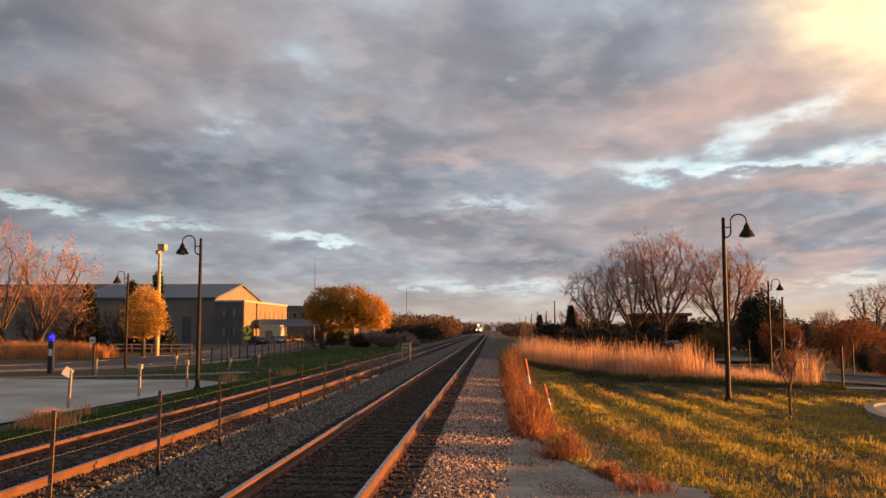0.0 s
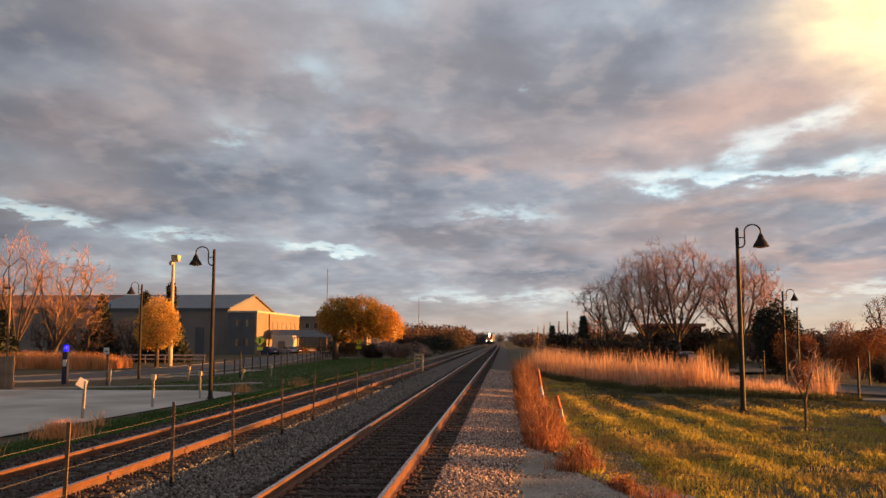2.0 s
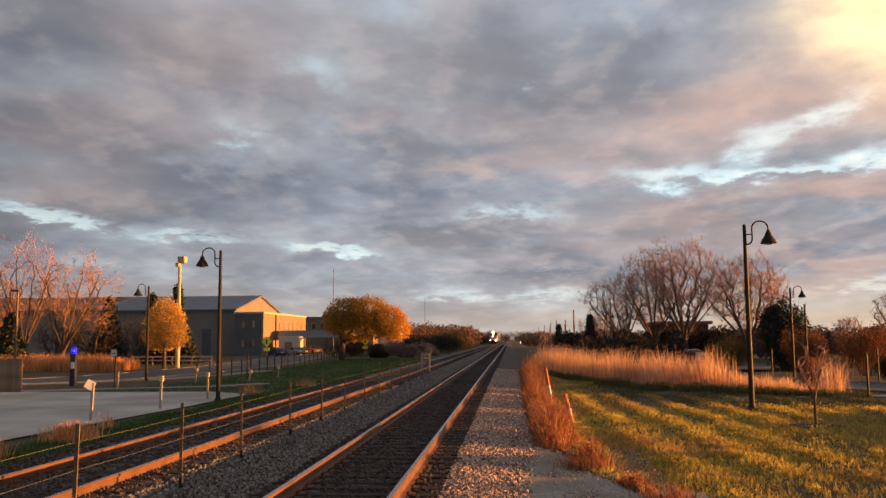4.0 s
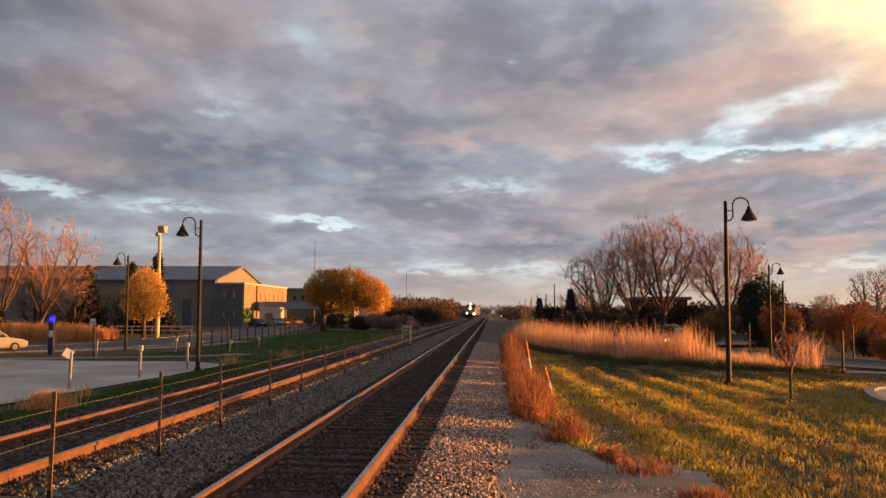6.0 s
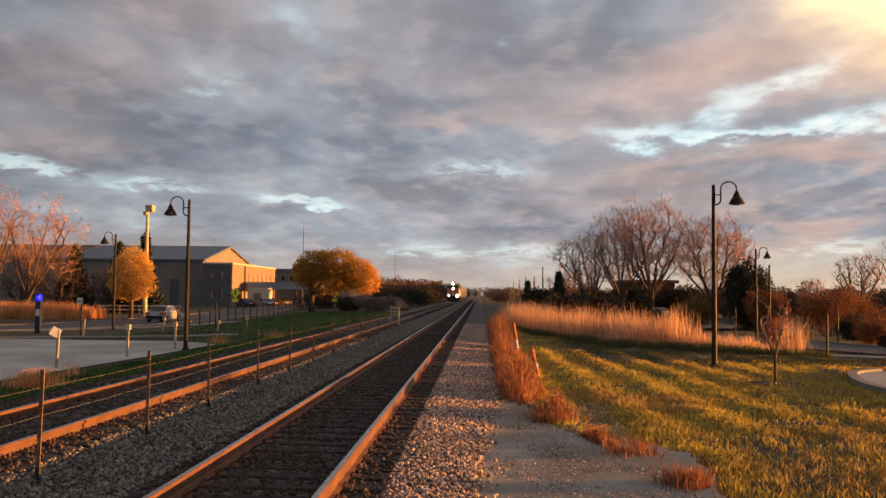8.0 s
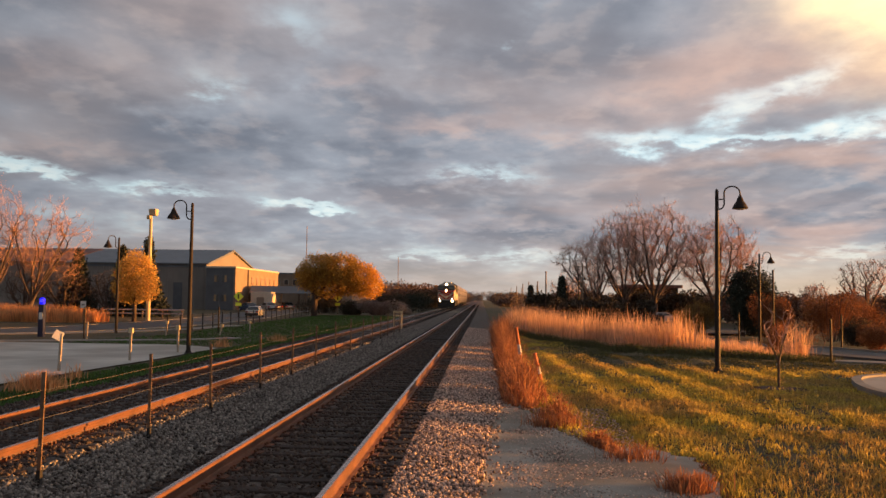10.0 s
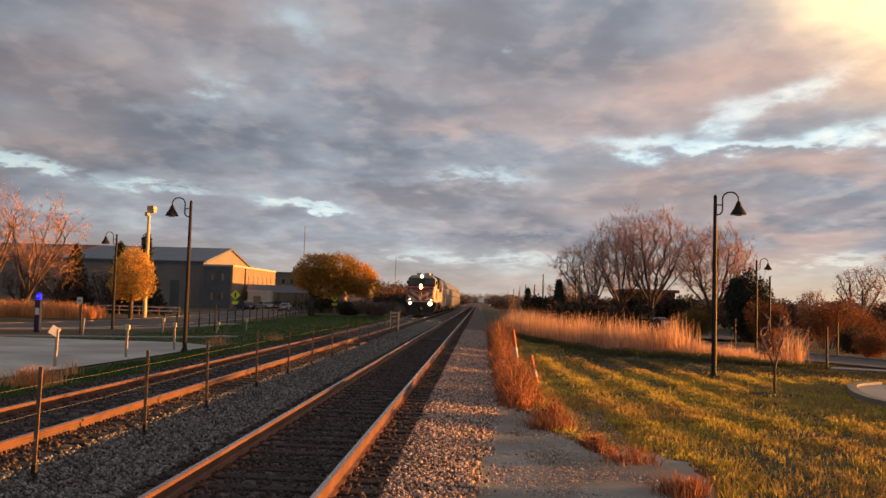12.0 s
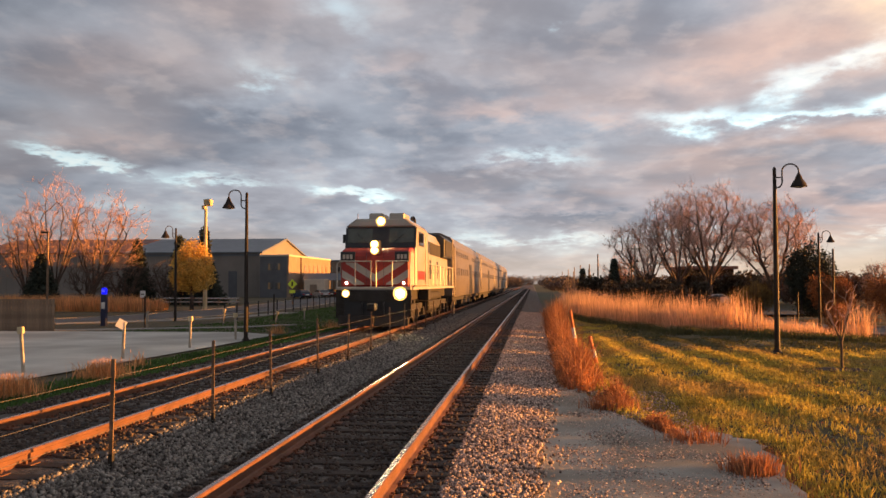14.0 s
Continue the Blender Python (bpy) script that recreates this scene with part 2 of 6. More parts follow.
# dull green; on the lawn's far end it also stands in for shade
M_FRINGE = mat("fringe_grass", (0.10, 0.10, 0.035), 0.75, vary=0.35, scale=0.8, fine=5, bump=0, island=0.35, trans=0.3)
M_REED = mat("tall_dry_grass", (0.68, 0.43, 0.28), 0.75, vary=0.25, scale=0.5, fine=5, bump=0, island=0.4, trans=0.5)
M_WEED = mat("rusty_weeds", (0.39, 0.17, 0.085), 0.8, vary=0.35, scale=1.2, fine=8, bump=0, island=0.45, trans=0.3)
M_PALEREED = mat("pale_bush", (0.33, 0.26, 0.22), 0.8, vary=0.25, scale=1.2, fine=8, bump=0, island=0.35, trans=0.2)
M_BARK = mat("bark", (0.105, 0.075, 0.058), 0.9, vary=0.3, scale=3, fine=25, bump=0.6, dist=0.02)
# evening sun on the left trees is put into this orange
M_TWIGSUNLIT = mat("sunlit_twigs", (0.45, 0.25, 0.16), 0.85, vary=0.25, scale=0.6, fine=8, bump=0, island=0.25)
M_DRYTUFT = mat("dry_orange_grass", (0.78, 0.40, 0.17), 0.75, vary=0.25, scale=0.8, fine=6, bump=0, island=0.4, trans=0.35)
# twigs of the small left trees, darkened in colour for their shade
M_TWIGSHADE = mat("shaded_twigs", (0.13, 0.092, 0.075), 0.85, vary=0.25, scale=0.6, fine=8, bump=0, island=0.25)
M_TWIG = mat("twigs", (0.60, 0.38, 0.285), 0.85, vary=0.25, scale=0.6, fine=8, bump=0, island=0.25)
M_LEAFGOLD = mat("golden_leaves", (0.80, 0.52, 0.13), 0.7, vary=0.25, scale=0.9, fine=5, bump=0, island=0.4, trans=0.35)
M_LEAFORANGE = mat("orange_leaves", (0.68, 0.36, 0.06), 0.7, vary=0.3, scale=0.4, fine=5, bump=0, second=(0.42, 0.27, 0.06), island=0.4, trans=0.5)
M_NEEDLE = mat("conifer_needles", (0.035, 0.045, 0.03), 0.8, vary=0.3, scale=0.8, fine=8, bump=0, island=0.35)
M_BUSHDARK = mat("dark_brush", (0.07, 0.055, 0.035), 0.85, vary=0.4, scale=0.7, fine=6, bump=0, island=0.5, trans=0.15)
M_BUSHRED = mat("russet_brush", (0.33, 0.135, 0.055), 0.85, vary=0.4, scale=0.5, fine=6, bump=0, island=0.5, trans=0.25)
M_BUSHGOLD = mat("ochre_brush", (0.22, 0.15, 0.05), 0.85, vary=0.35, scale=0.5, fine=6, bump=0, island=0.45, trans=0.25)
M_FARWARM = mat("far_warm_woods", (0.17, 0.105, 0.075), 0.95, vary=0.35, scale=0.08, fine=1.5, bump=0, island=0.45, trans=0.2)
# distance haze is put into this brown by lightening it
M_FAR = mat("far_woods", (0.165, 0.12, 0.10), 0.95, vary=0.35, scale=0.08, fine=1.5, bump=0, island=0.4)
M_METALWALL = mat("corrugated_wall", (0.23, 0.20, 0.175), 0.6, vary=0.1, scale=0.4, fine=12, bump=0.1)
M_ROOF = mat("roof_sheet", (0.17, 0.185, 0.205), 0.5, metal=0.2, vary=0.12, scale=0.4, fine=14, bump=0.1)
M_ROOFRED = mat("roof_rust", (0.22, 0.10, 0.075), 0.7, vary=0.25, scale=0.5, fine=14, bump=0.2)
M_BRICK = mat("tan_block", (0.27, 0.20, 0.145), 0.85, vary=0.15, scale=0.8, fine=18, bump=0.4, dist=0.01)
# dark pieces, and the block building's front with its shade in the colour
M_BRICKDARK = mat("dark_shaded_block", (0.12, 0.125, 0.135), 0.85, vary=0.15, scale=0.8, fine=18, bump=0.3, dist=0.01)
M_TRIMW = mat("cream_trim", (0.62, 0.52, 0.40), 0.6, vary=0.1, scale=2, bump=0.1)
M_DIMWALL = mat("dim_brown_wall", (0.055, 0.042, 0.034), 0.85, vary=0.2, scale=0.8, fine=18, bump=0.3, dist=0.01)
M_GLASS = mat("window_glass", (0.05, 0.055, 0.06), 0.08, vary=0.2, scale=1, bump=0, spec=0.8)
M_DARK = mat("dark_opening", (0.015, 0.014, 0.014), 0.7, vary=0.2, bump=0)
M_BLACKSTEEL = mat("black_fence_paint", (0.02, 0.02, 0.022), 0.5, vary=0.2, bump=0.1)
M_WHITE = mat("white_paint", (0.74, 0.72, 0.68), 0.45, vary=0.08, scale=2, bump=0.05)
M_YELLOW = mat("fluorescent_yellow", (0.80, 0.92, 0.07), 0.5, vary=0.08, bump=0)
M_CREAMPOLE = mat("cream_pole", (0.62, 0.50, 0.30), 0.6, vary=0.15, scale=2, bump=0.1)
M_BLUE = mat("blue_lamp", (0.004, 0.006, 1.0), emit=0.7)
M_BLUEDARK = mat("blue_enamel", (0.025, 0.03, 0.07), 0.4, vary=0.2, bump=0.05)
M_TIMBER = mat("weathered_timber", (0.24, 0.165, 0.11), 0.85, vary=0.3, scale=2, fine=30, bump=0.4, dist=0.01, obj=0.2)
M_STAKE = mat("weathered_stake", (0.40, 0.34, 0.27), 0.8, vary=0.25, scale=3, fine=40, bump=0.3, dist=0.005)
M_RUBBER = mat("tyre_rubber", (0.02, 0.02, 0.02), 0.8, vary=0.2, bump=0.1)
M_CHROME = mat("bright_metal", (0.6, 0.6, 0.6), 0.25, metal=0.9, vary=0.1, bump=0)
M_CARWHITE = mat("white_car_paint", (0.38, 0.375, 0.36), 0.25, vary=0.05, bump=0, obj=0.02)
M_CARDARK = mat("dark_car_paint", (0.03, 0.016, 0.015), 0.35, spec=0.3, vary=0.1, bump=0, obj=0.02)
M_CARBLUE = mat("blue_car_paint", (0.05, 0.07, 0.12), 0.22, vary=0.1, bump=0, obj=0.02)
M_CARSILVER = mat("silver_car_paint", (0.38, 0.38, 0.39), 0.28, metal=0.4, vary=0.05, bump=0, obj=0.02)
M_HEADLAMP = mat("lit_headlamp", (1.0, 0.93, 0.78), emit=5.0)
# the sunset's reflection is coloured into these panes
M_SUNSETPANE = mat("sunset_reflection_pane", (0.40, 0.25, 0.12), 0.15, vary=0.4, scale=1.5, bump=0)
M_TAILLAMP = mat("lit_tail_lamp", (1.0, 0.06, 0.04), emit=2.5)
M_REDGLASS = mat("red_lens", (0.30, 0.02, 0.02), 0.2, vary=0.1, bump=0)
M_TRAINLAMP = mat("train_headlamp", (1.0, 0.78, 0.42), emit=140.0)
M_TRAINLAMPDIM = mat("train_marker_lamp", (1.0, 0.80, 0.50), emit=30.0)
M_LOCOSILVER = mat("loco_silver_paint", (0.42, 0.385, 0.33), 0.38, metal=0.3, vary=0.1, scale=1, fine=20, bump=0.05, obj=0.01)
M_LOCORED = mat("loco_red_paint", (0.36, 0.035, 0.022), 0.4, vary=0.15, scale=1.5, bump=0.03, obj=0.01)
M_LOCOWHITE = mat("loco_white_stripe", (0.46, 0.41, 0.35), 0.4, vary=0.08, bump=0.02, obj=0.01)
# yellow-orange halo of the train lamps, added as a dim glowing surface
M_LAMPHALO = mat("lamp_halo_glow", (1.0, 0.52, 0.12), emit=0.8)
# grey-green base stands in for what the windscreens reflect
M_WINDSCREEN = mat("windscreen_glass", (0.085, 0.095, 0.075), 0.12, vary=0.3, scale=1.2, bump=0.0)
M_COACHGLASS = mat("tinted_coach_window", (0.10, 0.085, 0.07), 0.4, vary=0.3, scale=1.2, bump=0.0, obj=0.1)
M_LOCOBLACK = mat("loco_black_paint", (0.018, 0.018, 0.02), 0.45, vary=0.2, bump=0.05, obj=0.01)
M_UNDER = mat("running_gear_grime", (0.035, 0.03, 0.026), 0.85, vary=0.3, scale=3, bump=0.3, obj=0.01)
M_STAINLESS = mat("fluted_stainless", (0.19, 0.165, 0.145), 0.42, metal=0.4, vary=0.08, scale=0.8, fine=18, bump=0.08, obj=0.04)
M_TRAINGLASS = mat("tinted_glass", (0.035, 0.033, 0.03), 0.22, vary=0.2, bump=0, spec=0.4, obj=0.02)
M_ORANGEMARK = mat("orange_marker_plastic", (0.62, 0.16, 0.05), 0.6, vary=0.15, bump=0.05)
M_MULCH = mat("bark_mulch", (0.10, 0.055, 0.035), 0.95, vary=0.4, scale=4, fine=30, bump=1.0, dist=0.05)
M_LOT = mat("car_park_asphalt", (0.075, 0.07, 0.07), 0.9, vary=0.2, scale=0.5, fine=20, bump=0.4)


# ---- mesh helpers ----
class Mesh:
    """Collects vertices and faces for one mesh."""

    def __init__(self):
        self.v, self.f, self.mi = [], [], []
        self.slot = 0

    def add(self, verts, faces):
        n = len(self.v)
        self.v.extend(verts)
        self.f.extend([tuple(i + n for i in f) for f in faces])
        self.mi.extend([self.slot] * len(faces))
        return self

    def box(self, x0, x1, y0, y1, z0, z1):
        return self.add([(x0, y0, z0), (x1, y0, z0), (x1, y1, z0), (x0, y1, z0), (x0, y0, z1), (x1, y0, z1), (x1, y1, z1), (x0, y1, z1)],
                        [(3, 2, 1, 0), (4, 5, 6, 7), (0, 1, 5, 4), (1, 2, 6, 5), (2, 3, 7, 6), (3, 0, 4, 7)])

    def tube(self, pts, radii, n=8, caps=True):
        """A round bar through the points."""
        rings, vs, fs = [], [], []
        for i, p in enumerate(pts):
            a, b = Vector(pts[max(0, i - 1)]), Vector(pts[min(len(pts) - 1, i + 1)])
            d = (b - a).normalized()
            u = d.orthogonal().normalized() if abs(d.z) < 0.99 else Vector((1, 0, 0))
            if i and abs(d.dot(last)) > 0.2:
                u = (last_u - d * last_u.dot(d)).normalized()
            last, last_u = d, u
            w = d.cross(u)
            r = radii[i] if isinstance(radii, (list, tuple)) else radii
            for k in range(n):
                t = 2 * math.pi * k / n
                vs.append(tuple(Vector(p) + (u * math.cos(t) + w * math.sin(t)) * r))
        for i in range(len(pts) - 1):
            for k in range(n):
                a, b = i * n + k, i * n + (k + 1) % n
                fs.append((a, b, b + n, a + n))
        if caps:
            fs.append(tuple(range(n - 1, -1, -1)))
            fs.append(tuple(range((len(pts) - 1) * n, len(pts) * n)))
        return self.add(vs, fs)

    def lathe(self, cx, cy, prof, n=16):
        """A turned shape: prof is radius and height from below upwards."""
        vs, fs = [], []
        for r, z in prof:
            for k in range(n):
                t = 2 * math.pi * k / n
                vs.append((cx + r * math.cos(t), cy + r * math.sin(t), z))
        for i in range(len(prof) - 1):
            for k in range(n):
                a, b = i * n + k, i * n + (k + 1) % n
                fs.append((a, b, b + n, a + n))
        fs.append(tuple(range(n - 1, -1, -1)))
        fs.append(tuple(range((len(prof) - 1) * n, len(prof) * n)))
        return self.add(vs, fs)

    def prism(self, section, axis, a, b):
        """A section (pairs) drawn out along an axis from a to b. Along y the pairs are x, z; along x they are y, z; along z they are x, y."""
        put = {"y": lambda p, t: (p[0], t, p[1]), "x": lambda p, t: (t, p[0], p[1]), "z": lambda p, t: (p[0], p[1], t)}[axis]
        n = len(section)
        vs = [put(p, a) for p in section] + [put(p, b) for p in section]
        fs = [(k, (k + 1) % n, (k + 1) % n + n, k + n) for k in range(n)] + [tuple(range(n - 1, -1, -1)), tuple(range(n, 2 * n))]
        return self.add(vs, fs)

    def disc_x(self, x0, x1, cy, cz, r, n=20):
        return self.prism([(cy + r * math.cos(2 * math.pi * k / n), cz + r * math.sin(2 * math.pi * k / n)) for k in range(n)], "x", x0, x1)

    def disc_y(self, y0, y1, cx, cz, r, n=20):
        return self.prism([(cx + r * math.cos(2 * math.pi * k / n), cz + r * math.sin(2 * math.pi * k / n)) for k in range(n)], "y", y0, y1)

    def data(self, name, mats, bevel=0.0, smooth=False):
        me = bpy.data.meshes.new(name)
        me.from_pydata(self.v, [], self.f)
        for ma in (mats if isinstance(mats, (list, tuple)) else [mats]):
            me.materials.append(ma)
        if max(self.mi, default=0):
            me.polygons.foreach_set("material_index", self.mi)
        bm = bmesh.new()
        bm.from_mesh(me)
        if len(self.f) < 4000:
            bmesh.ops.recalc_face_normals(bm, faces=bm.faces)
        if bevel:
            bmesh.ops.bevel(bm, geom=[e for e in bm.edges if e.is_manifold and e.calc_face_angle(0) > 0.5], offset=bevel, segments=1, affect="EDGES", clamp_overlap=True)
        bm.to_mesh(me)
        bm.free()
        if smooth:
            me.polygons.foreach_set("use_smooth", [True] * len(me.polygons))
        return me


def part(name, mesh, material, parent=None, label="", bevel=0.0, smooth=False):
    """Links one mesh as a part of a thing."""
    ob = new(name, mesh.data(name, material, bevel, smooth) if isinstance(mesh, Mesh) else mesh)
    ob.parent = parent
    return tagged(ob, label)


def thing(name, label, category, group="", at=(0, 0, 0), rz=0.0, kind=""):
    e = new(name)
    e.matrix_basis = pose(*at, 0, 0, rz)
    e.empty_display_size = 0.3
    return tagged(e, label, category, group, kind)


def big_mesh(name, verts, faces4, material):
    """A mesh from number arrays, for grass and leaves. faces4: rows of equal length."""
    me = bpy.data.meshes.new(name)
    v = np.asarray(verts, dtype=np.float32).reshape(-1, 3)
    f = np.asarray(faces4, dtype=np.int32)
    k = f.shape[1]
    me.vertices.add(len(v))
    me.vertices.foreach_set("co", v.ravel())
    me.loops.add(f.size)
    me.loops.foreach_set("vertex_index", f.ravel())
    me.polygons.add(len(f))
    me.polygons.foreach_set("loop_start", np.arange(0, f.size, k, dtype=np.int32))
    me.materials.append(material)
    me.update()
    me.validate()
    return me


RNG = np.random.default_rng(11)


def blades(x, y, z, h, w, lean=0.35, seed=0, segs=2):
    """Upright tapering blades at the given places: vertices and triangles."""
    r = np.random.default_rng(seed)
    n = len(x)
    a = r.uniform(0, 2 * np.pi, n)
    b = r.uniform(0, 2 * np.pi, n)
    l = np.abs(r.normal(0, lean, n)) * h
    ux, uy = np.cos(a) * w / 2, np.sin(a) * w / 2
    lx, ly = np.cos(b) * l, np.sin(b) * l
    p = np.zeros((n, 5, 3))
    p[:, 0] = np.stack([x - ux, y - uy, z], 1)
    p[:, 1] = np.stack([x + ux, y + uy, z], 1)
    p[:, 2] = np.stack([x + ux * 0.8 + lx * 0.35, y + uy * 0.8 + ly * 0.35, z + h * 0.55], 1)
    p[:, 3] = np.stack([x - ux * 0.8 + lx * 0.35, y - uy * 0.8 + ly * 0.35, z + h * 0.55], 1)
    p[:, 4] = np.stack([x + lx, y + ly, z + h], 1)
    i = np.arange(n)[:, None] * 5
    f = np.concatenate([i + [0, 1, 2], i + [0, 2, 3], i + [3, 2, 4]], 0)
    return p.reshape(-1, 3), f


def leaf_quads(c, size, seed=0, flat=0.0):
    """Small leaves of chance direction round the centres c."""
    r = np.random.default_rng(seed)
    n = len(c)
    u = r.normal(size=(n, 3))
    u /= np.linalg.norm(u, axis=1)[:, None]
    t = r.normal(size=(n, 3))
    t -= u * (t * u).sum(1)[:, None]
    t /= np.linalg.norm(t, axis=1)[:, None]
    s = size * r.uniform(0.6, 1.3, n)[:, None]
    p = np.stack([c - u * s, c + t * s * 0.55, c + u * s, c - t * s * 0.55], 1).reshape(-1, 3)
    f = np.arange(n)[:, None] * 4 + np.array([0, 1, 2, 3])
    return p, f


def ellipsoid_points(n, centre, radii, seed, shell=0.45):
    r = np.random.default_rng(seed)
    d = r.normal(size=(n, 3))
    d /= np.linalg.norm(d, axis=1)[:, None]
    q = r.uniform(shell, 1, n) ** 0.6
    return np.asarray(centre) + d * q[:, None] * np.asarray(radii)


# ---- ground, track bed, roads ----
Z_LAWN, Z_PATH, Z_LEFT = -0.35, -0.33, -0.40
X_NEAR, X_FAR, Z_FAR = -2.2525, -6.165, 0.09


def relief(x, y, amp, scale, seed=0.0):
    return amp * noise.noise(Vector((x * scale, y * scale, seed)))


def sheet(name, xs, ys, height, material, label, category):
    """A ground sheet with uneven height over a grid."""
    nx, ny = len(xs), len(ys)
    v = [(x, y, height(x, y)) for y in ys for x in xs]
    i, j = np.meshgrid(np.arange(nx - 1), np.arange(ny - 1))
    a = (j * nx + i).ravel()
    f = np.stack([a, a + 1, a + nx + 1, a + nx], 1)
    ob = new(name, big_mesh(name, v, f, material))
    ob.data.polygons.foreach_set("use_smooth", [True] * len(ob.data.polygons))
    return tagged(ob, label, category, kind="structure")


def steps(lo, hi, near, far_step, c=0.0):
    """Grid lines that grow apart with distance from c."""
    out, t, s = [c], c, near
    while t < hi:
        s = min(far_step, s * 1.05)
        t += s
        out.append(t)
    t, s = c, near
    while t > lo:
        s = min(far_step, s * 1.05)
        t -= s
        out.insert(0, t)
    return out


sheet("ground", steps(-2600, 2600, 1.0, 220), steps(-1500, 3200, 1.2, 220, 20), lambda x, y: -0.62 - 0.6 * max(0.0, min(1.0, (x - 8) / 6)) * max(0.0, min(1.0, (y - 30) / 12)) + (relief(x, y, 0.04, 0.2) if abs(x) < 150 else 0),
      M_GROUND, "dry autumn grassland and bare earth", "ground")


def shoulder_edge(y):
    """Where the loose ballast of the shoulder gives way to the path."""
    return float(np.interp(y, [-6, 9.5, 12.2, 15.2, 18.6, 19.5], [-0.1, -0.04, 0.02, 0.17, 0.46, 0.62])) + 0.07 * noise.noise(Vector((y * 1.7, 1.0, 6.0))) + 0.05 * noise.noise(Vector((y * 5.1, 1.0, 2.0)))


def bed_height(x, y):
    """The ballast bed across the two tracks."""
    prof = [(-10.4, -0.52), (-9.2, -0.36), (-8.2, -0.10), (-7.6, -0.05), (-4.9, -0.06), (-4.3, -0.20), (-3.7, -0.20), (-0.8, -0.215), (-0.35, -0.24), (0.1, -0.275), (0.62, -0.31), (0.85, -0.50)]
    xs, zs = zip(*prof)
    dip = 0.09 * max(0.0, min(1.0, (x - shoulder_edge(y)) / 0.15)) if y < 19 else 0.0
    return float(np.interp(x, xs, zs)) - dip + (0.018 * noise.noise(Vector((x * 5, y * 5, 0))) + 0.01 * noise.noise(Vector((x * 14, y * 14, 3))) if y < 70 else 0)


bed_x = [-10.4, -9.8, -9.2, -8.7, -8.2] + list(np.arange(-8.0, 0.6, 0.16)) + [0.62, 0.74, 0.85]
bed_y = list(np.arange(-8, 6, 1.0)) + list(np.arange(6, 30, 0.17)) + list(np.arange(30, 70, 0.6)) + list(np.arange(70, 300, 10)) + list(np.arange(300, 1600, 60))
sheet("track_bed", bed_x, bed_y, bed_height, M_BALLAST, "grey stone ballast bed under two railway tracks", "track bed")


def path_edge(y):
    return float(np.interp(y, [-6, 7, 9.9, 11.4, 12.3, 12.8, 13.1, 14.8, 17.2, 18.2, 30], [2.5, 2.45, 2.65, 2.95, 2.9, 2.3, 1.75, 1.2, 0.9, 0.75, 0.7]))


def lawn_height(x, y):
    edge = max(0.0, min(1.0, (x - 0.2) / 0.6))
    fall = max(0.0, min(1.0, (x - 10) / 6)) * max(0.0, min(1.0, (y - 33) / 7)) + max(0.0, min(1.0, (y - 42) / 12)) * max(0.0, min(1.0, (x - 4) / 6))
    under = 0.12 * max(0.0, min(1.0, (path_edge(y) - x) / 0.25)) if y < 18.5 else 0.0
    return -0.62 - under - 0.75 * min(1.0, fall) + edge * (0.62 + Z_LAWN) + relief(x, y, 0.03, 0.22) + relief(x, y, 0.014, 1.6, 4.0) + 0.034 * math.sin(4.6 * (x + 0.012 * y) + 1.5 * noise.noise(Vector((x * 0.12, y * 0.09, 9)))) * min(1.0, max(0.2, (y - 11) / 5)) * max(0.15, min(1.0, 1.25 - 0.10 * x + 0.9 * noise.noise(Vector((x * 0.25, y * 0.12, 31)))))


sheet("lawn", list(np.arange(0.15, 22, 0.25)), list(np.arange(-6, 40, 0.25)) + list(np.arange(40, 70, 2.0)), lawn_height, M_LAWN, "mown lawn with worn and yellowed patches", "lawn")


def left_height(x, y):
    return Z_LEFT - 0.02 + relief(x, y, 0.018, 0.5) - (0.2 if x > -9.9 else 0)


sheet("verge", list(np.arange(-60, -9.4, 0.6)), list(np.arange(-6, 60, 0.6)) + list(np.arange(60, 180, 3.0)), left_height, M_LAWN, "short green grass verge beside the track", "lawn")


def strip(name, left, right, ys, z, material, label, category, n=8, wobble=0.0):
    """A paved strip between two edges that follow y."""
    v = []
    for y in ys:
        a, b = left(y), right(y)
        for k in range(n + 1):
            x = a + (b - a) * k / n
            v.append((x, y, (z(x, y) if callable(z) else z) + relief(x, y, wobble, 1.5, 2.0)))
    m_ = n + 1
    f = [(j * m_ + k, j * m_ + k + 1, (j + 1) * m_ + k + 1, (j + 1) * m_ + k) for j in range(len(ys) - 1) for k in range(n)]
    ob = new(name, big_mesh(name, v, f, material))
    ob.data.polygons.foreach_set("use_smooth", [True] * len(f))
    return tagged(ob, label, category, kind="structure")


strip("gravel_path", lambda y: shoulder_edge(y) - 0.02, lambda y: path_edge(y) + 0.32 * noise.noise(Vector((y * 0.9, 0, 0))) + 0.28 * noise.noise(Vector((y * 3.1, 5, 0))), list(np.arange(-6, 19.4, 0.2)),
      lambda x, y: -0.292 - 0.012 * max(0, min(1, (x + 0.1) / 0.6)), M_PATH, "fine grey gravel path beside the track", "path", wobble=0.02)


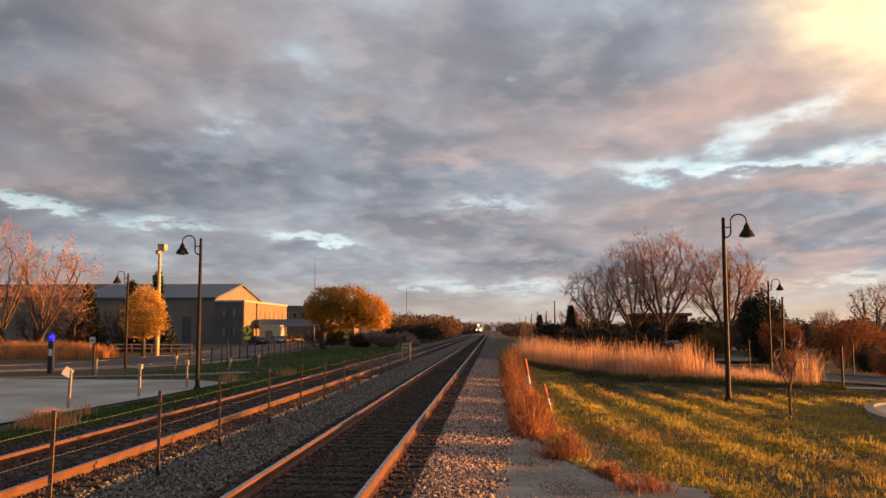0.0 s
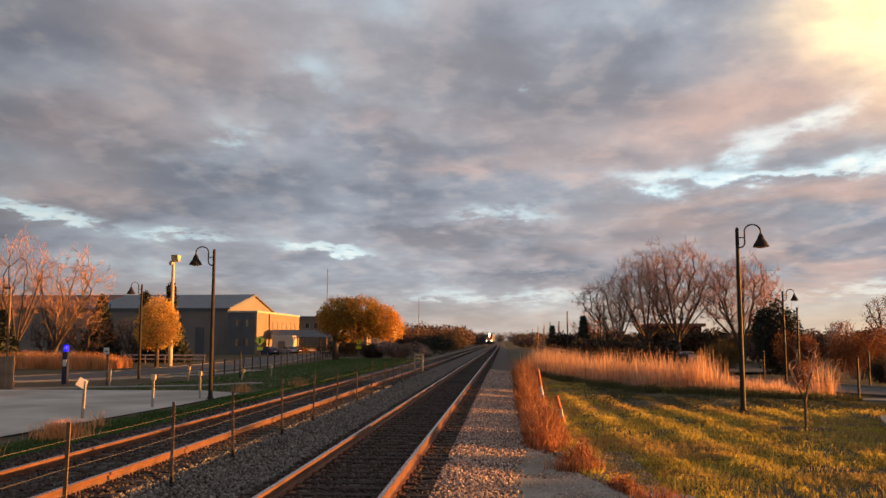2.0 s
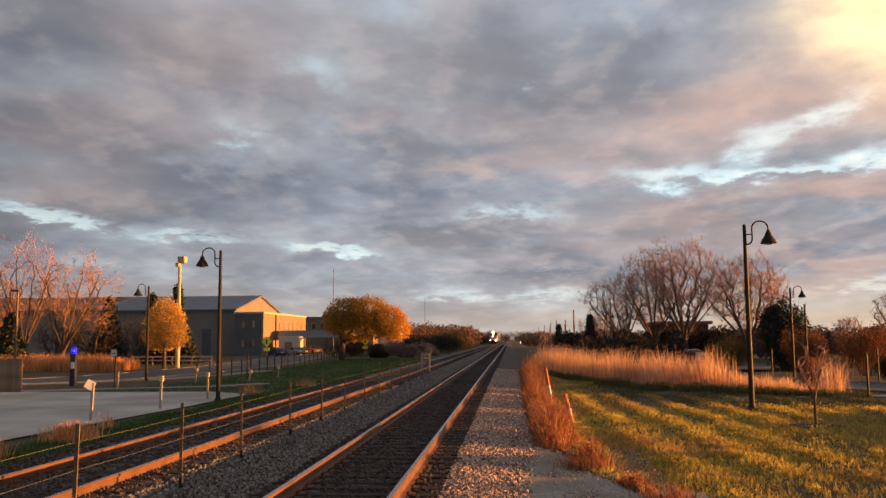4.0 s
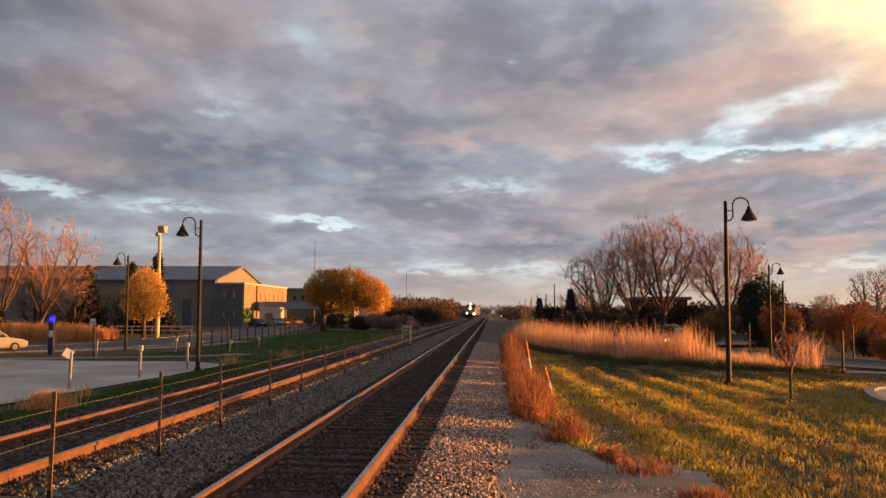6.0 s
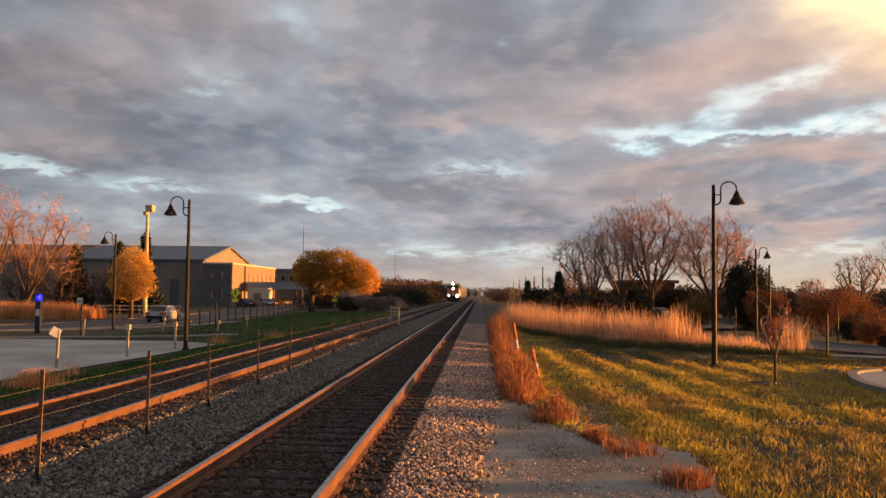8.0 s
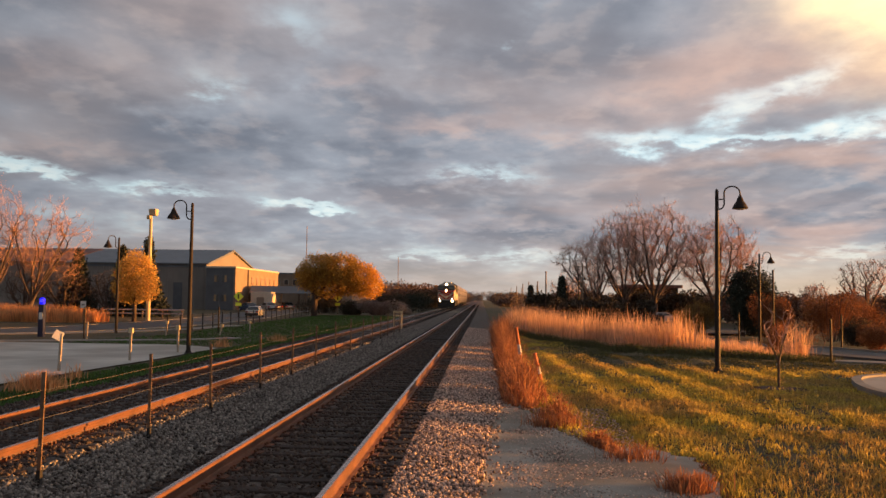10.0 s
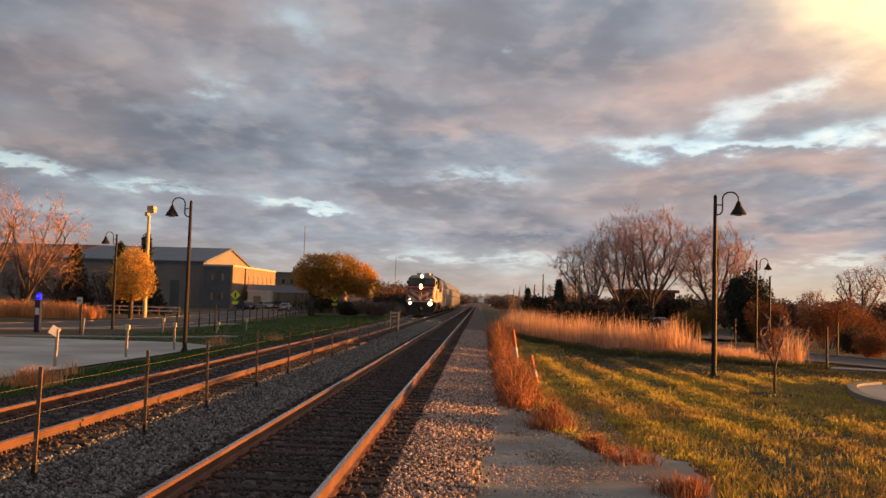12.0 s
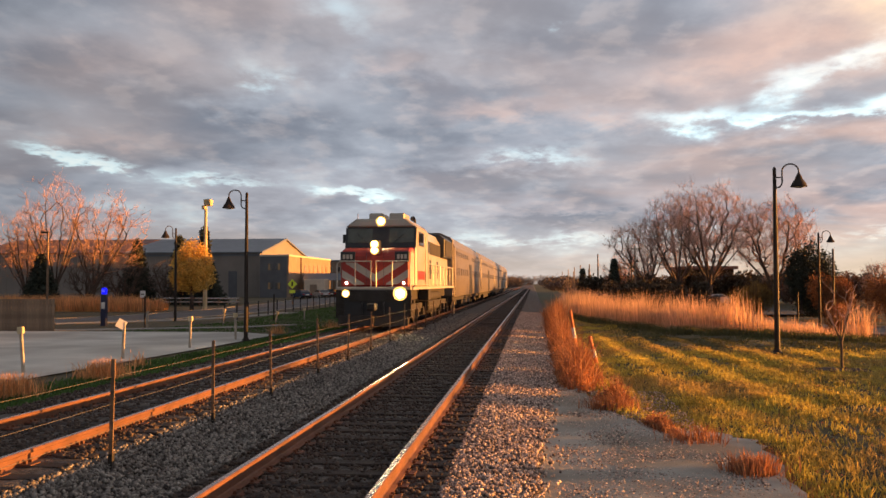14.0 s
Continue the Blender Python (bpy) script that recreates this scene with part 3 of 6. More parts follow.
def ribbon(name, pts, width, z, material, label, category, thick=0.0):
    """A road of even width along a bent line."""
    P = []
    for i in range(len(pts) - 1):
        p0, p1, p2, p3 = (Vector((*pts[max(0, min(len(pts) - 1, i + k))], 0)) for k in (-1, 0, 1, 2))
        for s in range(8):
            t = s / 8
            P.append(0.5 * ((2 * p1) + (p2 - p0) * t + (2 * p0 - 5 * p1 + 4 * p2 - p3) * t * t + (3 * p1 - p0 - 3 * p2 + p3) * t ** 3))
    P.append(Vector((*pts[-1], 0)))
    m_ = Mesh()
    vs, fs = [], []
    for i, p in enumerate(P):
        d = (P[min(i + 1, len(P) - 1)] - P[max(i - 1, 0)]).normalized()
        s = Vector((d.y, -d.x, 0)) * width / 2
        for q, zz in ((p - s, z - 0.2), (p - s, z), (p + s, z), (p + s, z - 0.2)):
            vs.append((q.x, q.y, zz))
    for i in range(len(P) - 1):
        for k in range(3):
            fs.append((i * 4 + k, i * 4 + k + 1, i * 4 + k + 5, i * 4 + k + 4))
    m_.add(vs, fs)
    return tagged(part(name, m_, material), label, category, kind="structure")


STREET = [(-95, 16), (-62, 29), (-44, 38), (-33, 45.5), (-27.4, 52), (-25.4, 60), (-25.0, 72), (-25.9, 90), (-28.2, 108), (-30.0, 126), (-29.8, 145), (-29, 170)]
ribbon("road", STREET, 6.6, -0.395, M_ASPHALT, "grey asphalt street that bends away beside the track", "road")


def offset_line(pts, off):
    out = []
    for i, p in enumerate(pts):
        d = (Vector(pts[min(i + 1, len(pts) - 1)]) - Vector(pts[max(i - 1, 0)])).normalized()
        out.append((p[0] + d.y * off, p[1] - d.x * off))
    return out


ribbon("kerb", offset_line(STREET, 3.4), 0.18, -0.37, M_KERB, "pale concrete kerb of the street", "kerb")
ribbon("kerb", offset_line(STREET, -3.4), 0.18, -0.37, M_KERB, "pale concrete kerb of the street", "kerb")
ribbon("pavement", [(-48, 34.5), (-33, 42.5), (-27.5, 46.0), (-22.2, 51.5), (-19.7, 58), (-18.8, 66)], 1.4, -0.385, M_WALKWAY, "pale concrete footpath along the street", "pavement")
strip("concrete_lot", lambda y: -48.0, lambda y: float(np.interp(y, [8, 20, 30, 36.5, 38.5], [-11.9, -11.8, -11.3, -11.2, -13.5])), list(np.arange(8, 38.6, 0.5)),
      Z_LEFT + 0.025, M_CONCRETE, "worn pale concrete parking lot", "parking lot", n=24)
ribbon("footway", [(-24, 39.2), (-18, 41.8), (-14.8, 43.4), (-13.2, 46)], 1.0, -0.37, M_WALKWAY, "pale concrete path off the lot", "pavement")
# the side road, its footpath and the kerb of the turning place, right of the lawn
DRIVE = [(70, 14), (44, 28.5), (32, 36.5), (24.4, 44.5), (20.6, 51.6), (18.2, 58.5), (16.6, 67), (14.8, 95), (13.0, 150), (12.0, 210)]
ribbon("drive", DRIVE, 5.0, -0.98, M_ASPHALT, "asphalt side road behind the tall grass", "road")
ribbon("drive_kerb", offset_line(DRIVE[:6], 2.6), 0.2, -0.86, M_KERB, "pale concrete kerb of the side road", "kerb")
ribbon("footpath", [(40, 21.5), (24, 28.5), (13.4, 33.6)], 1.0, -0.30, M_WALKWAY, "pale concrete footpath by the lawn", "pavement")
ribbon("turning_kerb", [(11.8, 26.2), (10.7, 25.2), (9.95, 23.5), (9.5, 21.6), (9.6, 20.0), (10.3, 18.7), (12.0, 17.6), (15, 17.0)], 0.24, -0.20, M_KERB, "curved concrete kerb round a turning place", "kerb")
strip("turning_place", lambda y: float(np.interp(y, [17.6, 18.7, 20.0, 21.6, 23.5, 25.2, 26.2], [12.1, 10.4, 9.7, 9.6, 10.05, 10.8, 11.9])), lambda y: 24.0, list(np.arange(17.6, 26.3, 0.4)), -0.265, M_CONCRETE, "pale concrete turning place", "parking lot")
ribbon("car_park", [(21.5, 80), (21.0, 100), (20.5, 150), (19.5, 240)], 11.0, -1.0, M_LOT, "dark asphalt car park", "parking lot")


# ---- railway tracks ----
def rail_section(cx, z):
    """A rail's outline: foot, web and head."""
    right = [(0.070, 0.0), (0.070, 0.012), (0.020, 0.028), (0.009, 0.045), (0.009, 0.128), (0.036, 0.140), (0.037, 0.168), (0.028, 0.178)]
    return [(cx + a, z - 0.18 + b) for a, b in right] + [(cx - a, z - 0.18 + b) for a, b in reversed(right)]


def make_track(cx, z, ties, label):
    tr = thing("railway_track", label, "railway track", "railway tracks", kind="structure")
    for s in (-0.7525, 0.7525):
        sec = rail_section(cx + s, z)
        m_ = Mesh()
        ys = list(range(-12, 60, 3)) + [80, 120, 200, 400, 800, 1500]
        n = len(sec)
        vs = [(p[0], y, p[1]) for y in ys for p in sec]
        for j in range(len(ys) - 1):
            for k in range(n):
                m_.slot = 1 if k in (7,) else 0
                m_.f.append((j * n + k, j * n + (k + 1) % n, (j + 1) * n + (k + 1) % n, (j + 1) * n + k))
                m_.mi.append(m_.slot)
        m_.v.extend(vs)
        m_.f.append(tuple(range(n)))
        m_.mi.append(0)
        part("rail", m_, [M_RUST, M_RAILTOP], tr, "rust-brown steel rail with a worn top")
    y = ties[0]
    tm = Mesh().box(-1.3, 1.3, -0.115, 0.115, -0.17, 0).data("tie", M_TIE, bevel=0.012)
    rest = Mesh()
    rr = random.Random(int(abs(cx) * 10))
    plates = Mesh()
    while y < 320:
        zz = z - (0.183 if z == 0 else 0.135) + rr.uniform(-0.012, 0.004)
        dx, dr = rr.uniform(-0.06, 0.06), rr.uniform(-0.7, 0.7)
        if y < ties[1]:
            ob = part("tie", tm, M_TIE, tr)
            ob.matrix_basis = pose(cx + dx, y, zz, rr.uniform(-1, 1), 0, dr)
        else:
            rest.box(cx - 1.3 + dx, cx + 1.3 + dx, y - 0.115, y + 0.115, zz - 0.16, zz)
        if y < 60:
            for s in (-0.7525, 0.7525):
                plates.box(cx + s - 0.17, cx + s + 0.17, y - 0.09, y + 0.09, zz - 0.005, zz + 0.012)
                for a in (-0.085, 0.085):
                    for b in (-0.05, 0.05):
                        plates.box(cx + s + a - 0.018, cx + s + a + 0.018, y + b - 0.015, y + b + 0.015, zz + 0.005, zz + 0.042)
        y += 0.52 + rr.uniform(-0.015, 0.015)
    tagged(part("ties", rest, M_TIE, tr, "far wooden ties"), kind="stuff")
    tagged(part("tie_plates", plates, M_RUST, tr, "rusty tie plates and spikes"), kind="stuff")
    return tr


make_track(X_NEAR, 0.0, (-9.0, 68.0), "railway track with rusty rails on dark wooden ties")
make_track(X_FAR, Z_FAR, (-9.0, 72.0), "railway track with rusty rails on weathered wooden ties, the one the train uses")


def stones(name, n, place, size, seed, label, material=None):
    """Loose broken stones: squashed, turned eight-cornered lumps in one mesh."""
    r = np.random.default_rng(seed)
    x, y, z = place(r, n)
    n = len(x)
    base = np.array([[-1, -1, -1], [1, -1, -1], [1, 1, -1], [-1, 1, -1], [-1, -1, 1], [1, -1, 1], [1, 1, 1], [-1, 1, 1]], float)
    fq = np.array([[3, 2, 1, 0], [4, 5, 6, 7], [0, 1, 5, 4], [1, 2, 6, 5], [2, 3, 7, 6], [3, 0, 4, 7]])
    p = base[None] * r.uniform(0.55, 1.0, (n, 8, 3)) * (size * r.uniform(0.55, 1.25, n))[:, None, None] * r.uniform(0.6, 1.0, (n, 1, 3)) * 0.5
    q = r.normal(size=(n, 4))
    q /= np.linalg.norm(q, axis=1)[:, None]
    w, a, b, c = q.T
    R = np.stack([np.stack([1 - 2 * (b * b + c * c), 2 * (a * b - c * w), 2 * (a * c + b * w)], 1), np.stack([2 * (a * b + c * w), 1 - 2 * (a * a + c * c), 2 * (b * c - a * w)], 1),
                  np.stack([2 * (a * c - b * w), 2 * (b * c + a * w), 1 - 2 * (a * a + b * b)], 1)], 1)
    p = np.einsum("nij,nkj->nki", R, p) + np.stack([x, y, z], 1)[:, None]
    f = (np.arange(n)[:, None, None] * 8 + fq[None]).reshape(-1, 4)
    return tagged(new(name, big_mesh(name, p.reshape(-1, 3), f, material or M_STONE)), label, "ballast", kind="stuff")


def bed_z(x):
    return np.interp(x, [-10.4, -9.2, -8.2, -7.6, -4.9, -4.3, -3.7, -0.8, -0.35, 0.1, 0.62, 0.85], [-0.52, -0.36, -0.10, -0.05, -0.06, -0.20, -0.20, -0.215, -0.24, -0.275, -0.31, -0.50])


def spread(x0, x1, y0, y1, lift):
    def place(r, n):
        x = r.uniform(x0, x1, n)
        y = y0 + (y1 - y0) * r.uniform(0, 1, n) ** 1.7
        if x1 > 0:
            on = x < np.array([shoulder_edge(b) for b in y]) + np.abs(r.normal(0, 0.13, n)) * (r.uniform(0, 1, n) < 0.4)
            x, y = x[on], y[on]
            n = len(x)
        return x, y, bed_z(x) + lift + r.uniform(-0.012, 0.012, n)
    return place


stones("ballast_stones", 54000, spread(-1.0, 0.62, 4.0, 62, 0.016), 0.039, 1, "pale broken ballast stones on the track's shoulder")
stones("ballast_stones", 34000, spread(-4.85, -3.5, 5.0, 58, 0.014), 0.046, 2, "grey broken ballast stones between the tracks", M_STONEGREY)
stones("ballast_stones", 14000, spread(-3.5, -1.0, 3.0, 40, 0.012), 0.055, 3, "grimy brown ballast stones between the ties", M_STONEBROWN)
stones("ballast_stones", 7000, spread(-7.4, -4.95, 9.0, 40, 0.005), 0.055, 4, "grimy brown ballast stones between the far ties", M_STONEBROWN)
stones("ballast_stones", 2200, spread(-8.5, -7.5, 12.0, 45, 0.01), 0.055, 5, "grey ballast stones on the far shoulder", M_STONEBROWN)
stones("path_pebbles", 15000, lambda r, n: (r.uniform(0.0, 2.4, n), 6.5 + 11 * r.uniform(0, 1, n) ** 1.5, np.full(n, -0.305)), 0.022, 6, "scattered small pebbles on the path")


# ---- fences, lamps, posts ----
def wire_fence():
    fe = thing("wire_fence", "thin rusty steel posts with four bare wires between the two tracks", "fence")
    ys = [-3.0, 0.2, 3.2, 6.2, 8.9, 11.85, 14.7, 18.2, 21.4, 24.5, 27.9, 31.0, 34.2, 37.2, 40.3, 43.4, 46.5, 49.6]
    rr = random.Random(4)
    xs = []
    for y in ys:
        x = -4.57 - 0.15 * min(1, max(0, (y - 12) / 10))
        xs.append(x)
        lx, top = rr.uniform(-0.03, 0.03), 1.05 + rr.uniform(-0.04, 0.04)
        m_ = Mesh().prism([(x - 0.021, y - 0.012), (x + 0.021, y - 0.012), (x + 0.021, y + 0.0), (x + 0.006, y + 0.0), (x + 0.006, y + 0.035), (x - 0.006, y + 0.035), (x - 0.006, y), (x - 0.021, y)], "z", 0.021, top)
        m_.v = [(a + lx * (c + 0.25), b, c) for a, b, c in m_.v]
        p = part("post", m_, M_STEELPOST, fe)
        part("foot", Mesh().box(x - 0.023, x + 0.023, y - 0.015, y + 0.04, -0.4, 0.02), M_DARKTIP, p, "dark foot of the post")
    for z in (0.84, 0.55, 0.28, -0.08):
        pts = []
        for i, y in enumerate(ys):
            pts.append((xs[i] + 0.012, y, z))
            if i + 1 < len(ys):
                pts.append(((xs[i] + xs[i + 1]) / 2 + 0.012, (y + ys[i + 1]) / 2, z - 0.008))
        part("wire", Mesh().tube(pts, 0.003, 4), M_WIRE, fe)


wire_fence()
_end = thing("end_frame", "pale timber end frame of the wire fence", "fence frame", at=(-5.2, 53.5, -0.3))
for _x in (-0.23, 0.23):
    part("upright", Mesh().box(_x - 0.04, _x + 0.04, -0.04, 0.04, 0, 1.36), M_CREAMPOLE, _end, bevel=0.008)
for _z in (1.22, 1.0):
    part("crossbar", Mesh().box(-0.3, 0.3, -0.05, -0.041, _z, _z + 0.1), M_CREAMPOLE, _end)


def street_lamp(x, y, z, h, arm, group="street lamps"):
    """A park lamp: tapered pole on a base, a hooked arm to the side and a bell shade."""
    la = thing("street_lamp", "dark bronze street lamp with a hooked arm and bell shade", "street lamp", group, at=(x, y, z))
    part("base", Mesh().lathe(0, 0, [(0.17, 0), (0.17, 0.05), (0.12, 0.09), (0.1, 0.16)], 14), M_LAMP, la)
    part("pole", Mesh().lathe(0, 0, [(0.085, 0.1), (0.075, h * 0.5), (0.055, h - 0.08), (0.06, h - 0.06), (0.045, h), (0.0, h + 0.04)], 12), M_LAMP, la)
    s = arm
    pts = [(s * 0.06, 0, h - 0.62)]
    for k in range(4):
        pts.append((s * (0.06 + 0.17 * math.sin(k / 3 * math.pi / 2)), 0, h - 0.62 + 0.16 * (1 - math.cos(k / 3 * math.pi / 2))))
    pts.append((s * 0.23, 0, h - 0.1))
    for k in range(1, 10):
        t = math.pi * k / 9
        pts.append((s * (0.23 + 0.25 * (1 - math.cos(t))), 0, h - 0.1 + 0.22 * math.sin(t)))
    pts.append((s * 0.73, 0, h - 0.2))
    a = part("arm", Mesh().tube(pts, 0.024, 8), M_LAMP, la)
    part("brace", Mesh().tube([(0, 0, h - 0.3), (s * 0.23, 0, h - 0.3)], 0.018, 6), M_LAMP, a)
    sh = part("shade", Mesh().lathe(s * 0.73, 0, [(0.235, h - 0.60), (0.25, h - 0.58), (0.19, h - 0.46), (0.12, h - 0.36), (0.085, h - 0.26), (0.05, h - 0.2), (0.03, h - 0.15)], 18), M_LAMP, la)
    part("diffuser", Mesh().lathe(s * 0.73, 0, [(0.1, h - 0.63), (0.2, h - 0.602)], 16), M_LAMPGLASS, sh)
    return la


street_lamp(7.42, 27.73, -0.37, 5.78, 1)
street_lamp(-11.25, 32.85, -0.42, 5.82, -1)
street_lamp(17.9, 56.7, -0.95, 5.95, 1)
street_lamp(-21.6, 50.3, -0.55, 5.75, -1).matrix_basis = pose(-21.6, 50.3, -0.55, 0, 0, 58)
street_lamp(12.2, 110.0, -0.95, 6.0, 1)


def marker_post(x, y, h, lean, head):
    """A delineator stake with a reflective head."""
    ma = thing("marker_post", {"cap": "grey stake with a pale reflective cap", "plate": "grey stake with a tilted white plate", "bare": "short pale grey stake"}[head], "marker post", "marker posts", at=(x, y, Z_LEFT - 0.1))
    ma.matrix_basis = pose(x, y, Z_LEFT - 0.1, 0, lean, 0)
    part("stake", Mesh().box(-0.04, 0.04, -0.03, 0.03, 0, h), M_STAKE, ma, bevel=0.008)
    if head == "plate":
        q = part("plate", Mesh().box(-0.13, 0.13, -0.012, 0.012, -0.13, 0.13), M_WHITE, ma, bevel=0.004)
        q.matrix_basis = pose(-0.07, -0.05, h - 0.06, 0, 28, 25)
    elif head == "cap":
        part("cap", Mesh().box(-0.075, 0.075, -0.05, 0.05, h - 0.16, h + 0.02), M_CREAMPOLE, ma, bevel=0.01)


for _p in ((-12.2, 24.6, 1.2, 2, "plate"), (-11.9, 28.9, 1.2, 1, "cap"), (-11.85, 33.4, 1.15, -1, "cap"), (-14.8, 48.3, 0.75, 12, "cap"), (-14.75, 54.5, 0.75, 1, "cap"),
           (-12.75, 20.5, 1.25, -5, "cap"), (-19.8, 42.6, 0.95, 3, "bare"), (-17.6, 47.6, 0.9, 4, "cap")):
    marker_post(*_p)


def steel_post(x, y, z, h, r=0.045, label="slim dark steel post", ma=None):
    return tagged(part("steel_post", Mesh().lathe(x, y, [(r, z), (r, z + h), (r * 0.6, z + h + 0.02)], 10), ma or M_LAMP), label, "post", "steel posts")


steel_post(13.4, 34.0, -0.42, 1.65, label="slim dark steel post beside the footpath")
steel_post(-20.2, 43.2, -0.42, 1.6)
steel_post(-16.0, 52.0, -0.42, 1.6)
for _x, _y in ((17.2, 52.0), (14.6, 50.0), (18.7, 46.0)):
    steel_post(_x, _y, -0.42, 4.2 if _x == 17.2 else 1.7, 0.06 if _x == 17.2 else 0.045, "timber-brown signpost by the side road")

# the emergency call pillar
_ph = thing("call_pillar", "dark blue emergency call pillar with a lit blue lamp", "call pillar", at=(-23.1, 44.5, -0.45))
part("column", Mesh().box(-0.15, 0.15, -0.12, 0.12, 0, 1.72), M_BLUEDARK, _ph, bevel=0.02)
part("call_panel", Mesh().box(-0.1, 0.1, -0.135, -0.121, 0.95, 1.3), M_WHITE, _ph)
part("lamp", Mesh().lathe(0, 0, [(0.12, 1.74), (0.14, 1.80), (0.14, 2.0), (0.1, 2.06), (0.0, 2.09)], 14), M_BLUE, _ph, "glowing blue lamp")
for _z in (1.86, 1.94):
    part("lamp_band", Mesh().box(-0.09, 0.09, -0.155, -0.142, _z, _z + 0.035), M_WHITE, _ph)

# the tall siren pole
_si = thing("siren_pole", "tall cream pole with a warning siren on top", "siren pole", at=(-29.4, 75.0, -0.5))
part("pole", Mesh().lathe(0, 0, [(0.2, 0), (0.16, 5), (0.13, 9.2)], 12), M_CREAMPOLE, _si)
part("siren_body", Mesh().box(-0.32, 0.0, -0.25, 0.25, 9.05, 9.4), M_CREAMPOLE, _si, bevel=0.04)
_horn = Mesh().prism([(-0.25, 9.35), (0.25, 9.35), (0.42, 9.95), (-0.42, 9.95)], "x", -0.1, 0.55)
part("siren_horn", _horn, M_CREAMPOLE, _si, bevel=0.05)
# distant poles
for _x, _y, _h, _n in ((-37.0, 62.5, 6.4, "slender_pole"), (-36.0, 175, 17.0, "radio_mast"), (-21.5, 220, 13.0, "utility_pole")):
    _q = thing(_n, "thin weathered pole far off", "pole", "far poles", at=(_x, _y, -0.6))
    part("shaft", Mesh().lathe(0, 0, [(0.11, 0), (0.06, _h)], 8), M_STEELPOST if _n != "utility_pole" else M_TIMBER, _q)
    if _n == "slender_pole":
        part("head", Mesh().box(-0.5, 0.05, -0.1, 0.1, _h - 0.08, _h + 0.06), M_LAMP, _q)


def sign_diamond(x, y, z):
    s = thing("crossing_sign", "fluorescent yellow diamond walking-figure sign on a post", "road sign", "yellow signs", at=(x, y, z))
    part("post", Mesh().box(-0.03, 0.03, -0.03, 0.03, 0, 2.5), M_STEELPOST, s)
    part("plate", Mesh().prism([(0, 1.75), (0.55, 2.3), (0, 2.85), (-0.55, 2.3)], "y", -0.05, -0.032), M_YELLOW, s, bevel=0.004)
    part("figure_bar", Mesh().box(-0.08, 0.08, -0.062, -0.051, 2.05, 2.55), M_DARK, s)
    part("arrow_plate", Mesh().box(-0.32, 0.32, -0.05, -0.032, 1.3, 1.65), M_YELLOW, s)


sign_diamond(-26.2, 92.0, -0.5)
sign_diamond(-17.8, 106.0, -0.5)
_ws = thing("small_sign", "small white street sign with dark bars on a post", "road sign", at=(-31.0, 66.0, -0.45))
part("post", Mesh().box(-0.03, 0.03, -0.03, 0.03, 0, 1.6), M_STEELPOST, _ws)
part("plate", Mesh().box(-0.22, 0.22, -0.05, -0.032, 1.2, 1.75), M_WHITE, _ws)
part("bar", Mesh().box(-0.12, 0.12, -0.062, -0.051, 1.42, 1.5), M_DARK, _ws)


def picket_fence():
    """The low black steel fence along the street."""
    fe = thing("steel_fence", "low black steel fence along the street", "fence")
    line = [(-18.4, 50.0), (-18.9, 57.9), (-19.3, 68.0), (-19.6, 80.0), (-20.2, 92.0), (-21.4, 106.0)]
    P = []
    for (x0, y0), (x1, y1) in zip(line, line[1:]):
        n = int(round(math.hypot(x1 - x0, y1 - y0) / 2.4))
        P += [(x0 + (x1 - x0) * k / n, y0 + (y1 - y0) * k / n) for k in range(n)]
    P.append(line[-1])
    pm = Mesh().box(-0.035, 0.035, -0.035, 0.035, 0, 1.15).data("post", M_BLACKSTEEL)
    for x, y in P:
        part("post", pm, M_BLACKSTEEL, fe).location = (x, y, -0.5)
    for z in (0.55, 0.15, -0.22):
        part("rail_bar", Mesh().tube([(x, y, z) for x, y in P], 0.02, 4), M_BLACKSTEEL, fe)


picket_fence()


def board_fence():
    """The weathered timber screen by the lot."""
    fe = thing("timber_screen", "weathered upright timber board screen", "fence", at=(-22.6, 38.7, -0.42))
    bm_ = Mesh().box(-0.07, 0.07, -0.012, 0.012, 0, 1.55).data("board", M_TIMBER, bevel=0.004)
    for k in range(28):
        q = part("board", bm_, M_TIMBER, fe)
        q.location = (-4.2 + k * 0.155, 0, 0)
    for z in (0.3, 1.2):
        part("rail_board", Mesh().box(-4.3, 0.1, 0.014, 0.05, z, z + 0.09), M_TIMBER, fe)


board_fence()

for _x, _y, _l, _h in ((1.32, 28.2, -9, 1.35), (1.6, 23.1, -14, 0.85)):
    _k = thing("orange_marker", "leaning orange marker tube among the weeds", "marker post", "orange markers", at=(_x, _y, -0.4))
    _k.matrix_basis = pose(_x, _y, -0.4, 0, _l, 0)
    part("tube", Mesh().lathe(0, 0, [(0.05, 0), (0.05, _h), (0.03, _h + 0.02)], 10), M_ORANGEMARK, _k)
    part("band", Mesh().lathe(0, 0, [(0.054, _h * 0.35), (0.054, _h * 0.6)], 10), M_WHITE, _k, "pale band")


